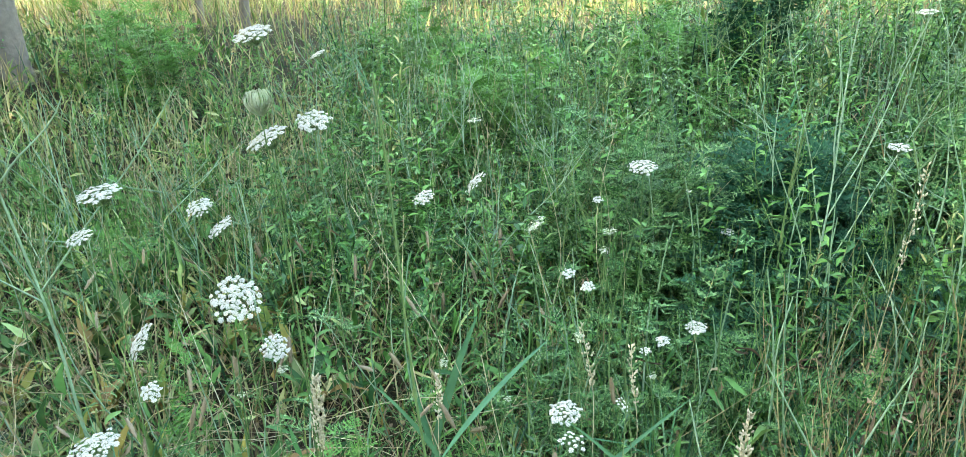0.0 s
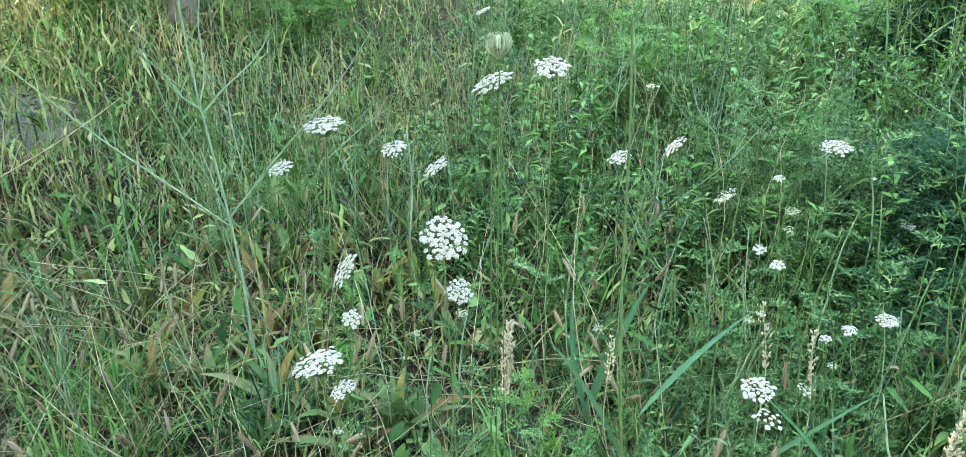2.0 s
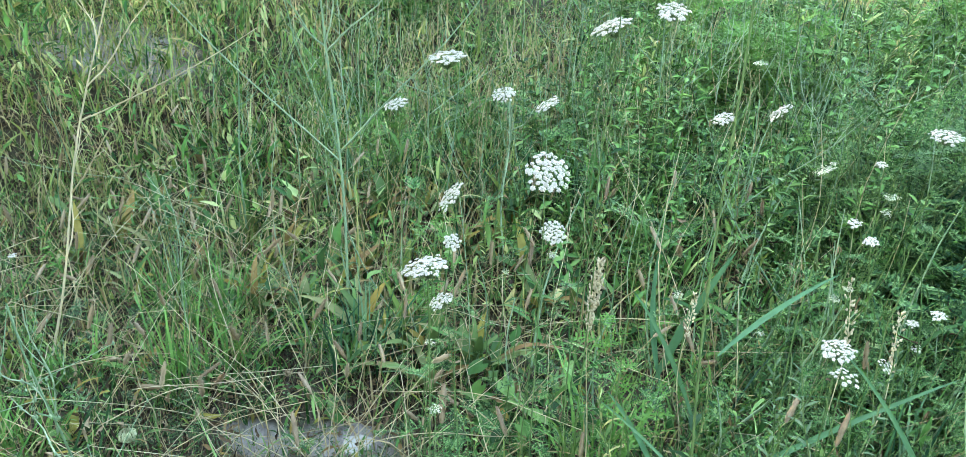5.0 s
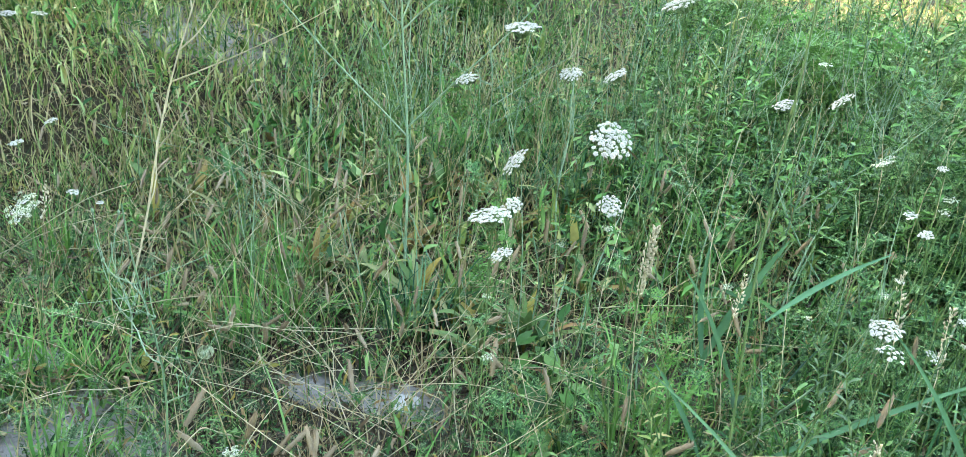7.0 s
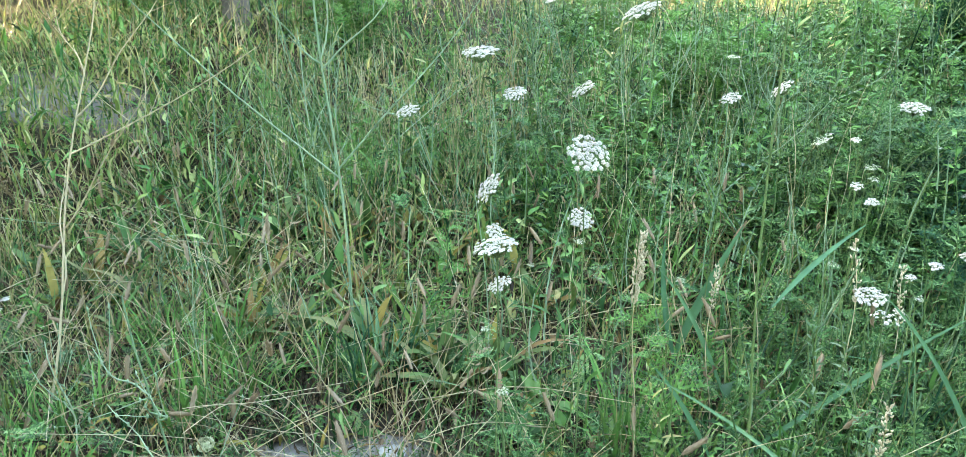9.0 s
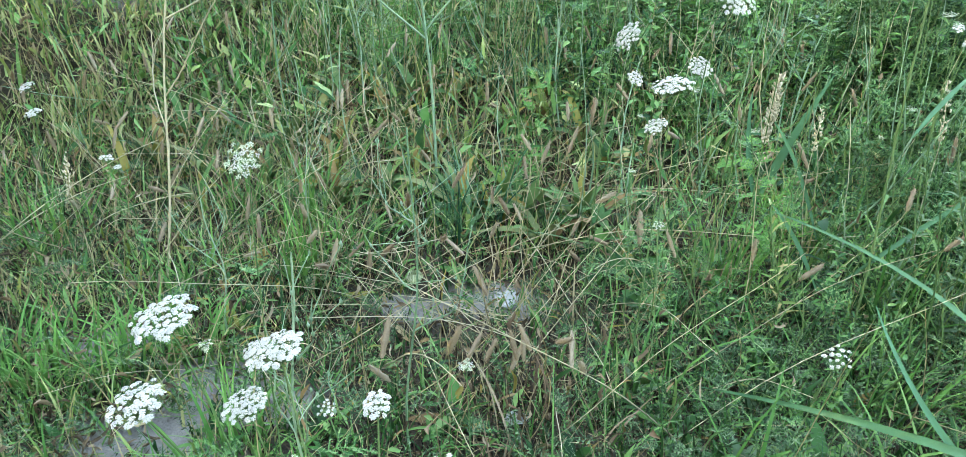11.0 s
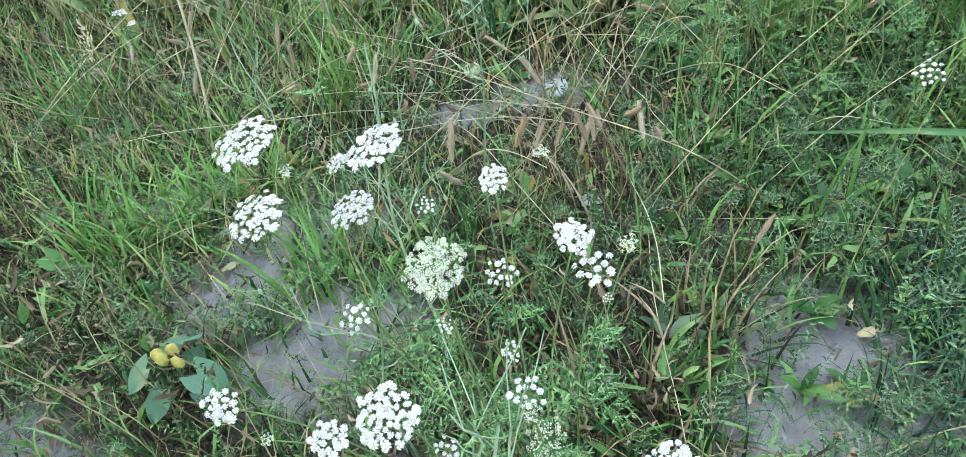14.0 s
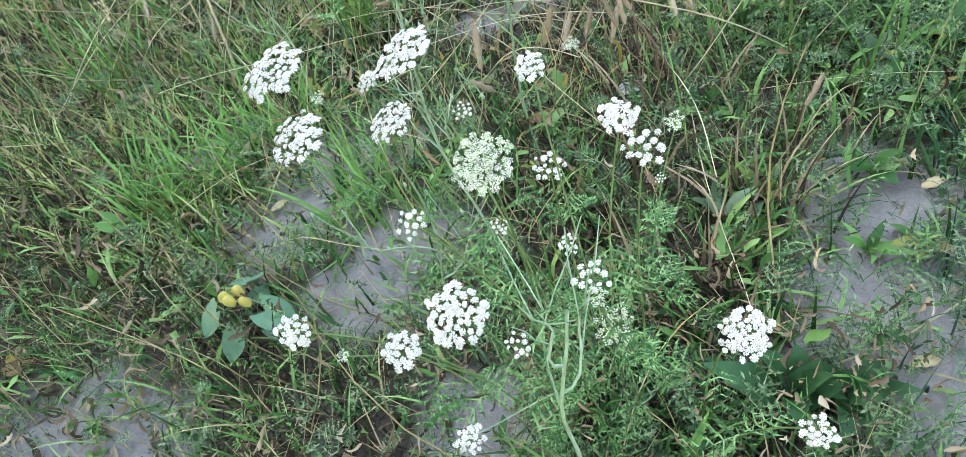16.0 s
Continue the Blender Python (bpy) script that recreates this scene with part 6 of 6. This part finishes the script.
straw((-0.62, 1.30, 0.0), (-1.35, 1.75, 0.35), 0.02, 4)
straw((-0.60, 1.28, 0.0), (-1.20, 1.35, 0.16), 0.04, 5)
straw((-0.58, 1.25, 0.0), (-0.85, 1.55, 0.42), 0.01, 6)
straw((-0.55, 1.28, 0.0), (-0.62, 1.5, 0.45), 0.0, 7)
straw((-0.52, 1.24, 0.0), (-0.40, 1.45, 0.42), 0.0, 8)
straw((-0.60, 1.22, 0.0), (-1.10, 1.12, 0.20), 0.05, 9)
for i in range(14):
    az, L = rz.uniform(0, 6.28), rz.uniform(0.4, 0.95)
    x, y = -0.75 + rz.gauss(0, 0.3), 1.25 + rz.gauss(0, 0.2)
    straw((x, y, 0.0), (x + L * math.cos(az), y + L * math.sin(az), rz.uniform(0.03, 0.3)), rz.uniform(0, 0.05), 200 + i, rz.uniform(0.0010, 0.0018))
for i in range(150):
    x, y = rz.uniform(-2.4, 0.1), rz.uniform(0.85, 2.5)
    az, L = rz.uniform(0, 6.28), rz.uniform(0.3, 0.85)
    straw((x, y, 0.0), (x + L * math.cos(az), y + L * math.sin(az), rz.uniform(0.08, 0.6)), rz.uniform(0, 0.06), 20 + i, rz.uniform(0.0010, 0.0019))


# ---- bank, bushes and trees ----
def bush(x, y, hgt, rad, n, mat, label, seed):
    r = np.random.default_rng(seed)
    f = np.array((x, y, float(height(x, y)) - 0.02))
    ob = thing("bush", f, label, "bush", "bushes on the bank")
    for k in range(9):
        h = Heap()
        a, o = r.uniform(0, 6.28), rad * r.uniform(0.2, 0.8)
        stalk(h, arc((0, 0, 0), (o * np.cos(a), o * np.sin(a), hgt * r.uniform(0.6, 0.95)), 5, 0, 0.03), 0.006, 0.002, 4)
        part("stem", h.mesh("stem", STEM), ob)
    d = r.normal(size=(n, 3))
    d /= np.linalg.norm(d, axis=1, keepdims=True)
    rr_ = r.random(n) ** 0.45
    lump = 1 + 0.25 * np.sin(d[:, 0] * 5 + seed) * np.cos(d[:, 1] * 4)
    pts = np.stack([d[:, 0] * rad, d[:, 1] * rad, np.abs(d[:, 2]) * hgt], 1) * (rr_ * lump)[:, None]
    v, t = place_many(FAT_FRONDS if y > 3.2 else FRONDS, pts, r.uniform(0, 6.28, n), r.uniform(-0.3, 1.2, n), r.uniform(0.8, 1.5, n))
    me = mesh_of("foliage", v, None, t)
    me.materials.append(mat)
    part("foliage", me, ob, "fine feathery foliage")


bush(0.95, 3.3, 0.52, 0.42, 1300, DARKLEAF, "dark blue-green bush of fine feathery foliage", 1)
bush(1.6, 3.7, 0.42, 0.36, 600, FROND, "green feathery weed clump", 2)
bush(0.95, 5.2, 0.9, 0.27, 620, DARKLEAF, "dark blue-green bush of fine feathery foliage", 3)
bush(0.45, 3.1, 0.7, 0.4, 800, FROND, "green feathery weed clump", 4)
bush(-0.4, 4.4, 0.6, 0.5, 700, BRIGHT, "green feathery weed clump", 5)
bush(2.4, 4.2, 0.9, 0.6, 900, FROND, "green feathery weed clump", 6)

rq = random.Random(91)
# bushes at the left get the lightened green instead of more light
for i in range(6):
    bx = -5.2 + i * 1.9
    if -3.1 < bx < -2.3:
        continue
    bush(bx, rq.uniform(4.9, 6.2), rq.uniform(0.5, 0.75), rq.uniform(0.4, 0.5), 420, BRIGHT if bx < 0.5 else FROND, "tall green feathery weed clump on the bank", 100 + i)


def tree(x, y, hgt, trunk_r, crown_r, crown_base, leaves, leaf, label, seed, lean=(0, 0), mat=None, bark=None):
    r = np.random.default_rng(seed)
    py = random.Random(seed)
    f = np.array((x, y, float(height(x, y)) - 0.05))
    ob = thing("tree", f, label, "tree", "trees round the meadow")
    h = Heap()
    top = np.array((lean[0], lean[1], hgt * 0.8))
    p = arc((0, 0, 0), top, 10, 0, 0.08 * trunk_r / 0.1, py)
    stalk(h, p, trunk_r, trunk_r * 0.35, 10)
    flare = arc((0, 0, -0.02), (0, 0, trunk_r * 1.5), 3)
    stalk(h, flare, trunk_r * 1.35, trunk_r, 10)
    part("trunk", h.mesh("trunk", bark or BARK, True), ob)
    tips = []
    lh = Heap()
    for k in range(16):
        s = crown_base / (hgt * 0.8) + (1 - crown_base / (hgt * 0.8)) * k / 16
        i = min(9, int(s * 10))
        a = k * 2.4
        e = p[i] + np.array([crown_r * 0.75 * np.cos(a), crown_r * 0.75 * np.sin(a), crown_r * r.uniform(-0.1, 0.5)])
        bp = arc(p[i], e, 6, 0.05 * crown_r, 0.1 * crown_r, py)
        stalk(lh, bp, trunk_r * 0.35, trunk_r * 0.06, 5)
        tips += [bp[3], bp[4], bp[5], bp[6]]
    part("limbs", lh.mesh("limbs", BARK, True), ob)
    tips = np.array(tips)
    c = tips[r.integers(0, len(tips), leaves)] + r.normal(0, crown_r * 0.22, (leaves, 3))
    c[:, 2] = np.maximum(c[:, 2], crown_base * 0.8)
    tm = [leaf_shape(2, leaf * s, leaf * s * 0.6, 0.15, 0.2, 0.9) for s in (0.8, 1.0, 1.2)]
    v, q = place_many(tm, c, r.uniform(0, 6.28, leaves), r.uniform(-1.2, 0.6, leaves), r.uniform(0.7, 1.3, leaves))
    me = mesh_of("crown", v, q)
    me.materials.append(mat or SUNLEAF)
    part("crown", me, ob, "loose crown of green leaves")


tree(-4.25, 4.9, 6.5, 0.115, 2.0, 2.4, 3000, 0.10, "dark-barked tree standing on the bank", 1)
# a light grey post, built with a tree's trunk and an added crown
tree(-5.7, 5.75, 6.8, 0.20, 2.0, 2.6, 3000, 0.10, "light grey post standing on the bank, built as a tree", 4, bark=POSTGREY)
tree(-3.65, 7.1, 3.8, 0.055, 1.0, 1.6, 900, 0.10, "slim grey-brown-barked sapling with yellow-green leaves", 2, (0.25, 0.0))
tree(-4.2, 7.2, 3.6, 0.040, 0.9, 1.6, 700, 0.10, "slim grey-brown-barked sapling with yellow-green leaves", 3, (-0.1, 0.1))
# unseen row of trees, added to block the low sun and shade the meadow
for i, (x, y, hh, cr) in enumerate([(-8.0, -5.0, 10.0, 3.4), (-7.2, -1.6, 9.0, 3.2), (-8.4, 0.4, 10.0, 3.4), (-11.0, -3.0, 12.0, 4.0), (-11.5, 0.6, 12.0, 4.0)]):
    tree(x, y, hh, 0.2, cr, 1.4, 5200, 0.34, "added unseen leafy tree that blocks the sun and shades the meadow", 20 + i)
tree(-9.3, 5.5, 8.0, 0.15, 2.8, 1.2, 2600, 0.34, "added unseen thin tree that breaks the sun into dappled shade", 30)
# unseen trees added right and behind to cut skylight from the horizon
for i, (x, y, hh, cr) in enumerate([(7.5, -4.0, 7.0, 2.8), (8.5, 1.5, 7.5, 3.0), (9.0, 7.0, 7.0, 2.8), (4.0, -8.0, 8.0, 3.2), (-1.0, -9.0, 8.0, 3.2), (-5.5, -9.5, 8.5, 3.2)]):
    tree(x, y, hh, 0.16, cr, 0.9, 2600, 0.34, "added unseen leafy tree that blocks low skylight", 40 + i)
# far hedge that closes the view, added to block horizon and low light
for i in range(9):
    a = -0.9 + i * 0.26
    x, y = 13 * math.sin(a) - 1, 13 * math.cos(a) + 1
    tree(x, y, 5.0, 0.12, 2.0, 0.5, 3200, 0.16, "added dense hedge tree that blocks the horizon behind the meadow", 60 + i)
# rough grass out to the hedge
# left half takes the paler grass colour in place of brighter light
b = scatter(14000, (-12, 0.3, 2.8, 12), lambda x, y: 0.4 + 0.6 * patchy(x, y, 0.9, 3))
grass_field("open_grass", "rank yellow-green grass on the open bank, paled to stand in for skylight", PALEGRASS, b, 0.12, 0.5, 0.008, 0.018, 0.8, 1.0, 4)
b = scatter(7500, (0.3, 8, 2.8, 12), lambda x, y: 0.4 + 0.6 * patchy(x, y, 0.9, 3))
grass_field("rough_grass", "rank green and straw grass on the bank under trees", GREEN, b, 0.15, 0.6, 0.008, 0.018, 0.75, 1.0, 4)
b = scatter(6000, (-8, 7, 3.4, 11), lambda x, y: 0.3 + 0.7 * patchy(x, y, 1.1, 6))
grass_field("rough_straw", "dry straw grass on the bank under trees", STRAW, b, 0.2, 0.7, 0.006, 0.012, 0.6, 0.9, 4)
